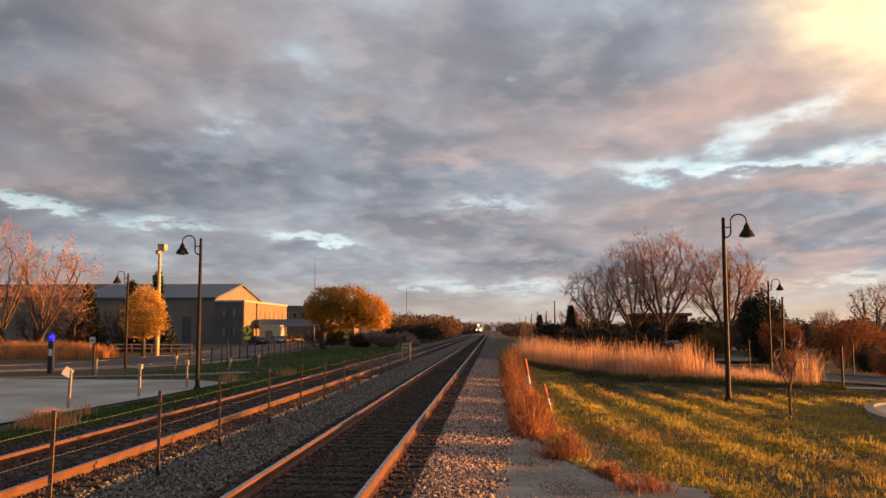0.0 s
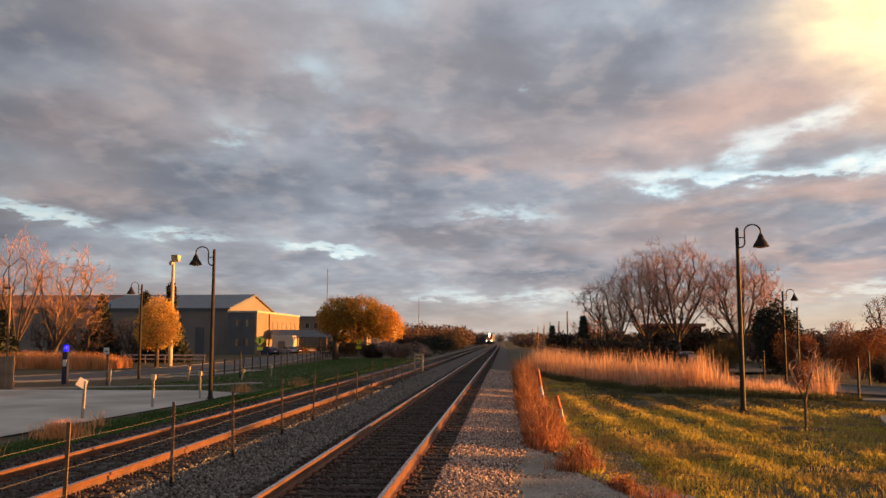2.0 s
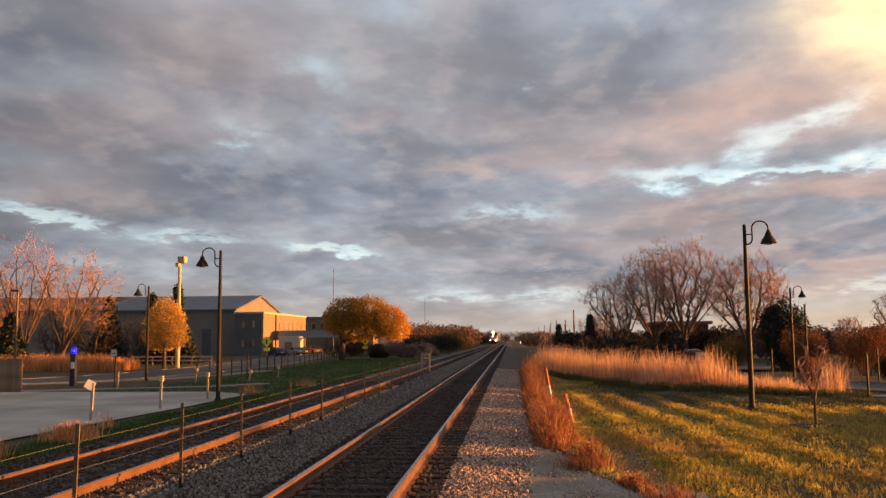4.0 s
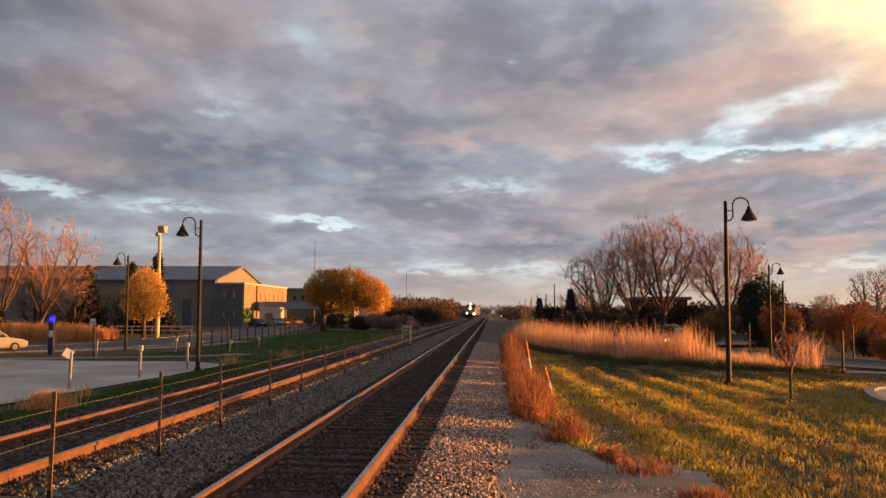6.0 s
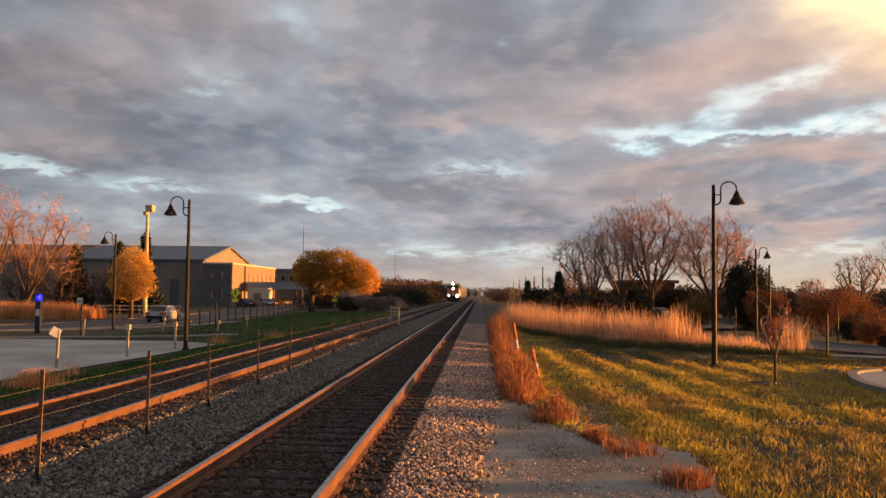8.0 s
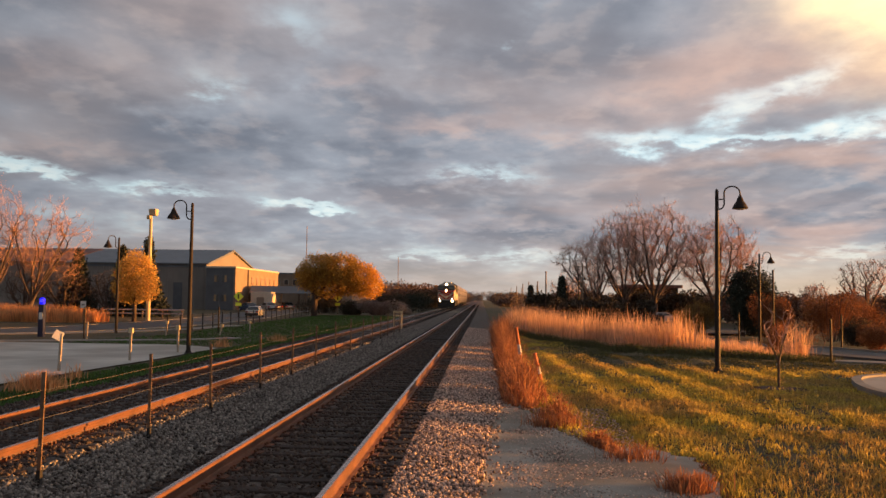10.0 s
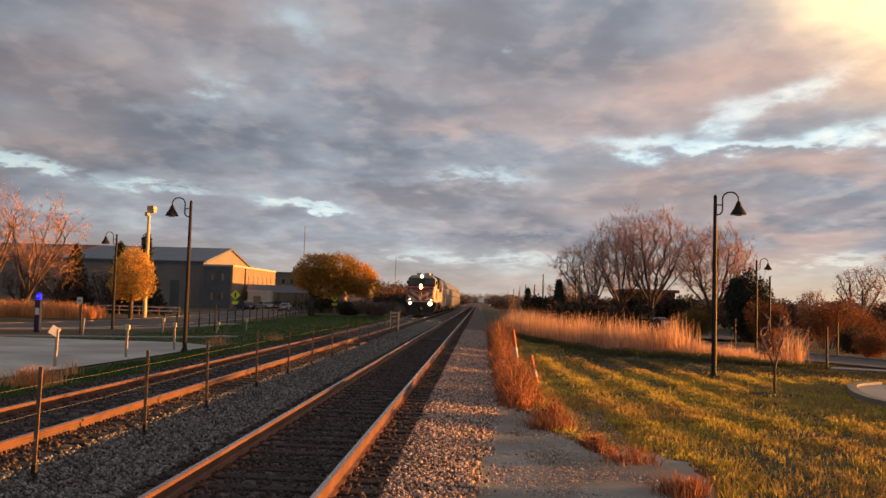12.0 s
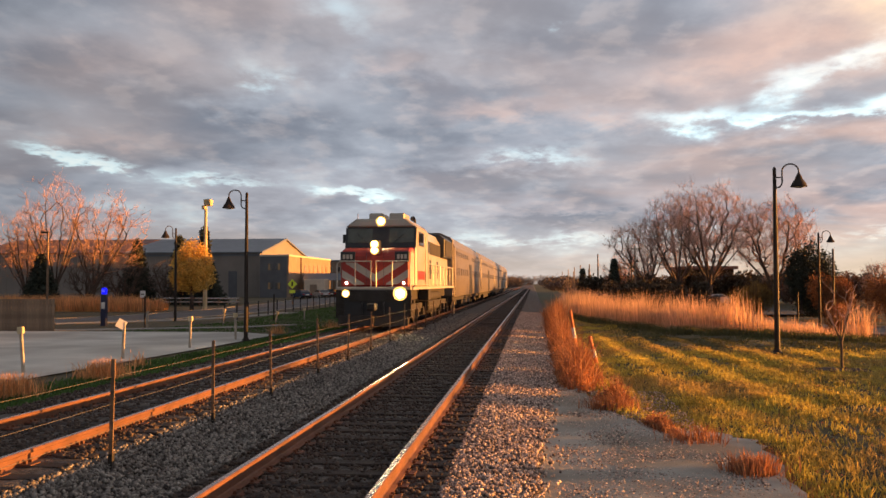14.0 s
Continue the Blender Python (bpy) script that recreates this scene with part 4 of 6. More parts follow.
# ---- trees and plants ----
def bare_tree(name, x, y, z, h, crown, seed, label, group="", n=1500, base=0.3, twig=0.012, lean=(0, 0), sub=3, power=0.47, limbs_=6, direct=0.22, twig_mat=None):
    """A leafless tree. Limbs grow from the trunk to points spread through the crown, each from the nearest limb, and thicken with what they bear.
    crown: half widths across and along the track; base: the crown's foot as a share of the height."""
    r = np.random.default_rng(seed)
    cz, rz = h * (base + (1 - base) * 0.5), h * (1 - base) * 0.5
    d = r.normal(size=(n, 3))
    d /= np.linalg.norm(d, axis=1)[:, None]
    q = r.uniform(0.05, 1, n) ** 0.34
    lump = 0.82 + 0.18 * np.array([noise.noise(Vector(a * 2.2) + Vector((seed, 0, 0))) for a in d]) * 2
    T = d * (q * lump)[:, None] * np.array([crown[0], crown[1], rz]) + np.array([lean[0] * h * 0.5, lean[1] * h * 0.5, cz])
    fork = h * base * 0.7
    P = np.zeros((5 + 40 * 8 + 2 * n, 3))
    P[:5] = [np.array([lean[0] * fork * k / 4, lean[1] * fork * k / 4, fork * k / 4]) for k in range(5)]
    up, run, cnt = [-1, 0, 1, 2, 3], [fork * k / 4 for k in range(5)], 5
    # the main limbs rise and spread from the fork in smooth arcs
    for k in range(limbs_):
        a = 2 * math.pi * (k + r.uniform(-0.3, 0.3)) / limbs_
        out = r.uniform(0.35, 0.95)
        tip = np.array([math.cos(a) * out * crown[0] + lean[0] * h * 0.5, math.sin(a) * out * crown[1] + lean[1] * h * 0.5, cz + rz * r.uniform(-0.45, 0.8) * (1.15 - out * 0.6)])
        root, last_ = P[4] * 1.0, 4
        bow = np.array([math.cos(a) * crown[0], math.sin(a) * crown[1], 0]) * 0.10 + np.array([0, 0, 0.06 * h])
        for q_ in range(1, 8):
            t = q_ / 7
            P[cnt] = root + (tip - root) * t + bow * math.sin(math.pi * t) + r.normal(0, 0.012 * h * 0.3, 3)
            run.append(run[last_] + np.linalg.norm(P[cnt] - P[last_]))
            up.append(last_)
            last_ = cnt
            cnt += 1
    run = np.array(run + [0.0] * (2 * n))
    T = T[np.argsort(np.linalg.norm(T - P[4], axis=1) + r.uniform(0, 0.25 * h, n))]
    for t in T:
        dist = np.linalg.norm(P[:cnt] - t, axis=1) + direct * run[:cnt] + 0.35 * np.maximum(0, P[:cnt, 2] - t[2])
        dist[:4] += 50
        k = int(np.argmin(dist))
        g = np.linalg.norm(t - P[k])
        P[cnt] = (P[k] + t) / 2 + r.normal(0, 0.05, 3) * g + np.array([0, 0, 0.07 * g])
        P[cnt + 1] = t
        run[cnt], run[cnt + 1] = run[k] + g / 2, run[k] + g
        up += [k, cnt]
        cnt += 2
    load = np.ones(cnt)
    for i in range(cnt - 1, 0, -1):
        load[up[i]] += load[i]
    rad = twig * load ** power
    limbs, fine = Mesh(), Mesh()
    for i in range(1, cnt):
        a, b = P[up[i]], P[i]
        big_ = rad[i] > twig * 3.2
        (limbs if big_ else fine).tube([tuple(a), tuple(b)], [float(min(rad[up[i]], rad[i] * 1.5)), float(rad[i])], (8 if up[i] < 4 else 6) if big_ else 3, caps=False)
        if load[i] <= 2 and sub:
            for _ in range(sub):
                e = b + (b - a) * r.uniform(0.2, 0.5) + r.normal(0, 0.027 * h, 3) + np.array([0, 0, 0.012 * h])
                fine.tube([tuple(b), tuple(e)], [twig * 0.8, twig * 0.45], 3, caps=False)
    tr = thing(name, label, "tree", group, at=(x, y, z))
    part("trunk", limbs, M_BARK, tr, smooth=True)
    part("crown", fine, twig_mat or M_TWIG, tr)
    return tr


def leafy_tree(name, x, y, z, h, lobes, n, size, material, seed, label, trunk=0.2, group="", shell=0.5):
    """A tree in leaf: trunk, limbs to each lobe, and a crown of many small leaves."""
    tr = thing(name, label, "tree", group, at=(x, y, z))
    rr = random.Random(seed)
    low = min(l[2] - l[5] for l in lobes)
    m_ = Mesh().tube([(0, 0, 0), (0.03, 0, low), (0, 0.02, h * 0.6)], [trunk, trunk * 0.8, trunk * 0.4], 8)
    for l in lobes:
        m_.tube([(0, 0, low * rr.uniform(0.7, 1.2)), (l[0] * 0.5, l[1] * 0.5, (low + l[2]) / 2), (l[0], l[1], l[2] + l[5] * 0.3)], [trunk * 0.5, trunk * 0.3, 0.03], 5, caps=False)
    part("trunk", m_, M_BARK, tr, smooth=True)
    tot = sum(l[3] * l[4] * l[5] for l in lobes)
    cs = []
    for i, l in enumerate(lobes):
        k = int(n * l[3] * l[4] * l[5] / tot)
        c = ellipsoid_points(max(6, k // 9), l[:3], l[3:6], seed * 31 + i, shell)
        r = np.random.default_rng(seed * 7 + i)
        c = np.repeat(c, 9, 0) + r.normal(0, size * 1.7, (len(c) * 9, 3))
        cs.append(c)
    p, f = leaf_quads(np.concatenate(cs), size, seed)
    new_crown = new("crown", big_mesh("crown", p, f, material))
    new_crown.parent = tr
    return tr


def conifer(x, y, z, h, r0, seed, material=None, label="dark green spruce in shade"):
    tr = thing("conifer", label, "tree", "conifers", at=(x, y, z))
    part("trunk", Mesh().tube([(0, 0, 0), (0, 0, h * 0.95)], [0.14, 0.03], 7), M_BARK, tr)
    r = np.random.default_rng(seed)
    n = 1500
    t = r.uniform(0.04, 1, n) ** 1.15
    tier = np.floor(t * 11) / 11
    rad = r0 * (1.02 - t) * (0.55 + 0.45 * (1 - (t - tier) * 11)) * r.uniform(0.35, 1, n)
    a = r.uniform(0, 2 * np.pi, n)
    c = np.stack([np.cos(a) * rad, np.sin(a) * rad, t * h], 1)
    c = np.repeat(c, 5, 0) + r.normal(0, 0.16, (n * 5, 3))
    p, f = leaf_quads(c, 0.17, seed)
    ob = new("crown", big_mesh("crown", p, f, material or M_NEEDLE))
    ob.parent = tr
    return tr


def bush(x, y, z, w, d, h, material, seed, label, n=2600, size=0.12, name="bush"):
    """A shrub: stems and an uneven mound of small leaves."""
    b = thing(name, label, "shrub", "", at=(x, y, z))
    rr = random.Random(seed)
    st = Mesh()
    for k in range(14):
        a = rr.uniform(0, 6.28)
        st.tube([(0.1 * math.cos(a) * w, 0.1 * math.sin(a) * d, 0), (rr.uniform(0.2, 0.42) * math.cos(a) * w, 0.35 * math.sin(a) * d, h * rr.uniform(0.6, 1.0))], [0.03, 0.01], 4, caps=False)
    part("stem_base", st, M_BARK, b)
    cs = []
    for i in range(7):
        a, q = rr.uniform(0, 6.28), rr.uniform(0, 0.3)
        cs.append(ellipsoid_points(n // 42, (q * w * math.cos(a), q * d * math.sin(a), h * rr.uniform(0.3, 0.62)), (w * rr.uniform(0.18, 0.3), d * rr.uniform(0.18, 0.3), h * rr.uniform(0.25, 0.4)), seed * 13 + i, 0.3))
    c = np.concatenate(cs)
    r = np.random.default_rng(seed)
    c = np.repeat(c, 6, 0) + r.normal(0, max(size * 1.5, 0.11 if h > 1 else 0.05), (len(c) * 6, 3))
    c[:, 2] = np.abs(c[:, 2])
    p, f = leaf_quads(c, size, seed)
    ob = new("foliage", big_mesh("foliage", p, f, material))
    ob.parent = b
    return b


# the row of big bare trees behind the tall grass
_big = [(12.6, 126, 6.6, (3.0, 2.4), 21, (-0.1, 0), 260, 0.2), (16.2, 121, 11.8, (5.0, 3.6), 22, (-0.28, 0), 560, 0.2), (20.2, 122, 15.2, (6.0, 4.0), 23, (-0.14, 0), 760, 0.2),
        (23.8, 121, 17.0, (7.2, 4.6), 24, (0.03, 0), 1000, 0.2), (32.2, 120, 14.4, (7.0, 4.4), 26, (0.0, 0), 1150, 0.16)]
for _x, _y, _h, _c, _seed, _l, _n, _b in _big:
    bare_tree("bare_tree", _x, _y, -1.0, _h + 0.5, _c, _seed, "tall leafless tree with a broad pinkish crown of twigs", "bare trees", n=_n, lean=_l, base=_b, twig=0.0105, sub=11, limbs_=8, direct=0.42, power=0.5)
for _x, _y, _h, _c, _seed in ((33.8, 78, 6.9, (2.6, 2.2), 31), (38.8, 80, 8.6, (3.0, 2.4), 32), (31.0, 82, 4.6, (1.8, 1.6), 36)):
    bare_tree("bare_tree", _x, _y, -1.0, _h + 0.5, _c, _seed, "leafless tree at the edge of the scrub", "bare trees", n=420, twig=0.009, base=0.3, sub=5, direct=0.4)
for _x, _y, _h, _c, _seed, _l in ((-43.6, 75, 12.6, (4.5, 3.0), 33, (-0.04, 0)), (-39.9, 74, 11.2, (4.6, 3.0), 34, (0.3, 0)), (-47.6, 77, 9.4, (3.2, 2.2), 35, (-0.1, 0))):
    bare_tree("bare_tree", _x, _y, -0.5, _h, _c, _seed, "leafless tree behind the reeds with sunlit upper twigs", "bare trees", n=360, twig=0.0085, base=0.2, lean=_l, sub=7, power=0.5, limbs_=8, direct=0.45, twig_mat=M_TWIGSUNLIT)
for _x, _y, _h, _c, _seed in ((-42.5, 86, 5.6, (3.4, 2.0), 37), (-38.6, 88, 5.2, (3.0, 2.0), 38), (-46.5, 86, 5.4, (3, 2), 39)):
    bare_tree("bare_tree", _x, _y, -0.5, _h, _c, _seed, "small bushy leafless tree in shade", "bare trees", n=700, twig=0.009, base=0.1, twig_mat=M_TWIGSHADE)
# the staked sapling in the lawn
bare_tree("sapling", 7.53, 22.45, -0.37, 2.45, (0.62, 0.5), 41, "young bare sapling in a mulch ring", "", n=24, twig=0.0055, base=0.42, sub=2, power=0.42, limbs_=4, direct=0.4)
_mr = Mesh().lathe(7.55, 22.45, [(0.75, -0.40), (0.6, -0.315), (0.2, -0.30)], 18)
tagged(part("mulch_ring", _mr, M_MULCH), "low ring of brown bark mulch round the sapling", "mulch")

leafy_tree("maple_tree", -28.6, 70.0, -0.5, 6.3, [(0, 0, 3.6, 1.8, 1.7, 1.9), (0.1, 0, 4.8, 1.2, 1.1, 1.2), (-0.7, 0.2, 2.8, 1.2, 1.2, 1.2), (0.9, -0.3, 2.9, 1.2, 1.2, 1.2)], 12000, 0.085, M_LEAFGOLD, 5, "small round maple in glowing golden leaf")
leafy_tree("oak_tree", -19.7, 101, -0.5, 7.7, [(2.9, 0, 5.4, 2.9, 2.6, 2.1), (0.6, 0, 5.5, 2.5, 2.5, 2.0), (-1.0, 0, 4.7, 1.5, 2.0, 1.7), (5.2, 0, 4.5, 2.5, 2.3, 2.1), (2.0, -0.5, 3.9, 3.6, 2.3, 1.6), (6.6, 0, 4.0, 1.6, 1.8, 1.7)], 34000, 0.10, M_LEAFORANGE, 6, "wide spreading tree in orange and green autumn leaf", trunk=0.4)
for _x, _y, _h, _r, _s in ((-42.0, 88, 6.8, 2.9, 1), (-38.6, 91, 7.3, 2.2, 2), (-35.4, 90, 8.2, 2.0, 3), (-34.0, 88, 4.4, 2.2, 4), (-43.5, 72.5, 4.7, 2.5, 5)):
    conifer(_x, _y, -0.5, _h, _r, _s)
bush(22.5, 74, -1.0, 5.5, 4, 6.2, M_NEEDLE, 51, "dense dark green juniper", 30000, 0.1, "juniper")
bush(23.4, 70, -1.0, 4.4, 3, 3.9, M_BUSHRED, 52, "russet shrub before the juniper", 16000, 0.05)
bush(18.6, 76, -1.0, 6.0, 3, 3.6, M_BUSHGOLD, 53, "ochre shrub behind the tall grass", 18000, 0.05)
for _i, (_x, _y, _w, _h, _m, _l) in enumerate(((26.0, 66, 5, 4.4, M_BUSHRED, "russet scrub in sunlight"), (30, 70, 7, 3.6, M_BUSHRED, "russet scrub in sunlight"), (35, 74, 8, 2.6, M_BUSHRED, "russet scrub in sunlight"), (42, 80, 9, 3.2, M_BUSHRED, "russet scrub in sunlight"),
                                                (50, 86, 10, 3.4, M_BUSHRED, "russet scrub in sunlight"), (25.5, 60, 4, 2.0, M_BUSHDARK, "low dark shrub by the side road"), (16.4, 49.0, 2.2, 2.0, M_BUSHRED, "red-leaved shrub by the lamp"), (25.0, 56.0, 3.2, 1.8, M_BUSHRED, "russet scrub by the side road"))):
    bush(_x, _y, -1.0 if _y > 30 else -0.4, _w, 3 if _w > 3 else 1.5, _h, _m, 60 + _i, _l, 15000 if _w > 3 else 5000, 0.05 if _w > 3 else 0.035)
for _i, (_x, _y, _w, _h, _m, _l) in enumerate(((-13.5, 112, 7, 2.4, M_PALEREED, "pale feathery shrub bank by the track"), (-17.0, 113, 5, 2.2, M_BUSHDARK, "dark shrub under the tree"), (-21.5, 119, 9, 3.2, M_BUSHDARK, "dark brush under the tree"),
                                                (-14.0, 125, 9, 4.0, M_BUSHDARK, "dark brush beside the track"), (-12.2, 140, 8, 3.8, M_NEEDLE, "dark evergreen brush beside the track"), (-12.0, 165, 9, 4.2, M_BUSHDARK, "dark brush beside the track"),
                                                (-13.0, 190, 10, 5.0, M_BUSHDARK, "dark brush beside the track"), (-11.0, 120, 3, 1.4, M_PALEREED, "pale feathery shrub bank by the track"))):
    bush(_x, _y, -0.6, _w, 4, _h, _m, 80 + _i, _l, 14000, 0.07)


def woods(name, x0, x1, y0, y1, h, n, seed, label, material):
    """A far belt of woods: many small clumps with an uneven top."""
    r = np.random.default_rng(seed)
    cs = []
    for k in range(n):
        x, y = r.uniform(x0, x1), r.uniform(y0, y1)
        hh = h * r.uniform(0.55, 1.15)
        w = hh * r.uniform(0.35, 0.6)
        cs.append(ellipsoid_points(420, (x, y, hh * 0.5), (w, w, hh * 0.52), seed + k, 0.15))
    c = np.concatenate(cs)
    c[:, 2] = np.maximum(c[:, 2], 0) - 0.6
    p, f = leaf_quads(c, 0.16 + h * 0.026, seed)
    return tagged(new(name, big_mesh(name, p, f, material)), label, "woods", kind="stuff")


woods("far_woods", -120, -14, 250, 330, 8.5, 110, 201, "far belt of leafless woods", M_FAR)
woods("far_woods", -40, -11, 215, 300, 6.5, 70, 207, "belt of leafless trees beside the track", M_FARWARM)
woods("far_woods", -60, -8, 420, 560, 6.5, 130, 202, "far woods beside the track", M_FAR)
woods("far_woods", 7, 60, 420, 560, 5.0, 130, 203, "far woods beside the track", M_FAR)
woods("far_woods", 24, 130, 190, 250, 4.4, 110, 204, "far belt of brown scrub", M_FAR)
woods("far_woods", 60, 200, 170, 260, 4.6, 90, 208, "far belt of brown scrub", M_FARWARM)
woods("far_woods", -200, -60, 180, 260, 10, 70, 205, "far belt of leafless woods", M_FAR)
woods("far_woods", 6, 10.5, 250, 420, 4.5, 40, 206, "row of small trees beside the track", M_FAR)
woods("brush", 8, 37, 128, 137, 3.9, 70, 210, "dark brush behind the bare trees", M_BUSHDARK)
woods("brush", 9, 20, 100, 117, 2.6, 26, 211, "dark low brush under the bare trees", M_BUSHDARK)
woods("brush", 30, 120, 105, 140, 3.6, 120, 212, "russet scrub beyond the side road", M_FARWARM)
woods("far_woods", -200, 220, 900, 1100, 11, 190, 209, "woods on the horizon", M_FAR)


def reeds(name, label, x, y, z, h, w, material, seed, lean=0.22):
    p, f = blades(x, y, z, h, w, lean, seed)
    return tagged(new(name, big_mesh(name, p, f, material)), label, "tall grass", kind="stuff")


def tall_grass_band():
    r = np.random.default_rng(5)
    n = 19000
    t = r.uniform(0, 1, n)
    # the band's front edge runs from beside the track towards the side road
    fx = np.interp(t, [0, 0.22, 0.5, 0.8, 1.0], [1.8, 3.0, 6.0, 10.2, 13.0])
    fy = np.interp(t, [0, 0.22, 0.5, 0.8, 1.0], [62, 52, 40.5, 37.2, 36.0])
    depth = r.uniform(0, 1, n) ** 1.3 * np.interp(t, [0, 0.3, 1], [30, 16, 8])
    x = fx + depth * 0.10 + r.normal(0, 0.25, n)
    y = fy + depth + r.normal(0, 0.3, n)
    clump = np.array([noise.noise(Vector((a * 0.9, b * 0.9, 1.0))) + 0.6 * noise.noise(Vector((a * 2.6, b * 2.0, 4.0))) for a, b in zip(x, y)])
    front = np.clip(depth / 2.2, 0.25, 1)
    h = np.clip((1.25 + 1.1 * clump) * front * np.interp(t, [0, 0.68, 0.8, 1], [1, 1, 0.5, 0.4]), 0.2, 2.3) * r.uniform(0.45, 1.2, n)
    reeds("tall_grass", "dense band of tall dry orange grass", x, y, np.array([lawn_height(a, b) for a, b in zip(x, y)]) - 0.05, h, r.uniform(0.012, 0.034, n), M_REED, 71, 0.3)
    # a looser tuft by the footpath
    n = 170
    reeds("tall_grass", "loose tuft of tall dry grass", 13.3 + r.normal(0, 0.3, n), 37.2 + r.normal(0, 0.3, n), np.full(n, -0.42), r.uniform(0.5, 1.7, n), r.uniform(0.015, 0.03, n), M_REED, 72, 0.3)


tall_grass_band()


def grass_fringe():
    """Low green grass and weeds along the foot of the tall grass."""
    r = np.random.default_rng(15)
    n = 9000
    t = r.uniform(0, 1, n)
    x = np.interp(t, [0, 0.22, 0.5, 0.8, 1.0], [1.8, 3.0, 6.0, 10.2, 13.6]) + r.normal(0, 0.3, n)
    y = np.interp(t, [0, 0.22, 0.5, 0.8, 1.0], [60, 50, 38.9, 35.8, 34.8]) + r.uniform(-1.0, 1.6, n)
    z = np.array([lawn_height(a, b) for a, b in zip(x, y)]) - 0.02
    p, f = blades(x, y, z, 0.28 * r.uniform(0.3, 1.3, n), r.uniform(0.015, 0.04, n), 0.45, 16)
    tagged(new("grass_fringe", big_mesh("grass_fringe", p, f, M_FRINGE)), "low dull green grass at the foot of the tall grass", "grass", kind="stuff")
    n = 1500
    t = r.uniform(0, 0.74, n)
    x = np.interp(t, [0, 0.22, 0.5, 0.8], [1.8, 3.0, 6.0, 10.2]) + r.normal(0.3, 0.4, n)
    y = np.interp(t, [0, 0.22, 0.5, 0.8], [62, 52, 40.5, 37.2]) + r.uniform(0.5, 6, n)
    z = np.array([lawn_height(a, b) for a, b in zip(x, y)]) - 0.05
    h = r.uniform(1.15, 1.8, n) * np.clip(0.9 + 0.6 * np.array([noise.noise(Vector((a * 0.7, b * 0.7, 33.0))) for a, b in zip(x, y)]), 0.4, 1.2)
    reeds("grass_plumes", "taller plumes standing out of the tall grass", x, y, z, h, r.uniform(0.02, 0.045, n), M_REED, 17, 0.18)


grass_fringe()


def weed_bank():
    r = np.random.default_rng(8)
    n = 15000
    y = 12.2 + 46 * r.uniform(0, 1, n) ** 1.5
    lo = np.interp(y, [12.2, 14.5, 17.2, 18.0, 30, 58], [1.8, 1.3, 0.95, 0.42, 0.42, 0.55])
    hi = np.interp(y, [12.2, 14.5, 18, 22, 30, 58], [2.1, 1.8, 1.45, 1.4, 1.3, 2.1])
    x = lo + (hi - lo) * r.uniform(0, 1, n)
    mid = 1 - np.abs((x - lo) / (hi - lo) * 2 - 1)
    hmax = np.interp(y, [12.6, 14.5, 18, 30, 58], [0.2, 0.4, 0.75, 0.95, 1.1])
    lump = np.array([noise.noise(Vector((a * 0.9, b * 0.55, 12.0))) for a, b in zip(x, y)])
    h = hmax * (0.35 + 0.75 * mid) * r.uniform(0.45, 1.15, n) * np.clip(0.72 + 1.9 * lump, 0.1, 1.5)
    reeds("weeds", "bank of rust-red dead weeds beside the track", x, y, np.full(n, -0.42), h, r.uniform(0.012, 0.035, n), M_WEED, 73, 0.35)
    c = np.stack([x, y, -0.42 + h * r.uniform(0.4, 1.0, n)], 1)[::1]
    p, f = leaf_quads(c, 0.032, 74)
    tagged(new("weed_heads", big_mesh("weed_heads", p, f, M_WEED)), "small dry seed heads on the weeds", "weeds", kind="stuff")
    for i, (cx, cy, s, n) in enumerate(((2.36, 10.15, 0.14, 520), (2.1, 12.1, 0.2, 240), (1.2, 15.0, 0.22, 420))):
        reeds("weeds", "low red weed tuft at the path's edge", cx + r.normal(0, s, n), cy + r.normal(0, s * 0.8, n), np.full(n, -0.33), r.uniform(0.08, 0.30, n), r.uniform(0.008, 0.02, n), M_WEED, 75 + i, 0.5)
    n = 1500
    wy = 7.5 + 6.5 * r.uniform(0, 1, n)
    wx = np.array([path_edge(b) for b in wy]) + np.abs(r.normal(0, 0.22, n)) - 0.1
    keep = np.array([noise.noise(Vector((a * 1.3, b * 1.1, 21.0))) for a, b in zip(wx, wy)]) > 0.02
    wx, wy = wx[keep], wy[keep]
    reeds("weeds", "straggling red-brown weeds on the path's edge", wx, wy, np.full(len(wx), -0.37), r.uniform(0.04, 0.13, len(wx)), r.uniform(0.006, 0.014, len(wx)), M_WEED, 85, 0.6)
    for cx, cy, s, n in ((-10.3, 19.8, 0.26, 900), (-10.6, 16.5, 0.28, 800), (-10.7, 22.6, 0.12, 60), (-11.6, 38.2, 0.2, 120), (-10.2, 43.0, 0.3, 120)):
        reeds("dry_tuft", "tuft of dry orange grass beside the lot", cx + r.normal(0, s, n), cy + r.normal(0, s, n), np.full(n, -0.42), r.uniform(0.15, 0.52, n), r.uniform(0.01, 0.024, n), M_DRYTUFT, int(90 + cy), 0.5)


weed_bank()


def reed_strip():
    r = np.random.default_rng(9)
    n = 14000
    x = r.uniform(-54, -31.0, n)
    y = 66 + (x + 30) * -0.12 + r.uniform(0, 5, n)
    h = np.clip(1.35 + 0.5 * np.array([noise.noise(Vector((a * 0.6, b * 0.6, 5.0))) for a, b in zip(x, y)]), 0.5, 2) * r.uniform(0.6, 1.1, n)
    h *= np.clip((-28.8 - x) / 3, 0.4, 1)
    reeds("reeds", "strip of tall orange reeds behind the street", x, y, np.full(n, -0.5), h, r.uniform(0.03, 0.06, n), M_DRYTUFT, 76)


reed_strip()


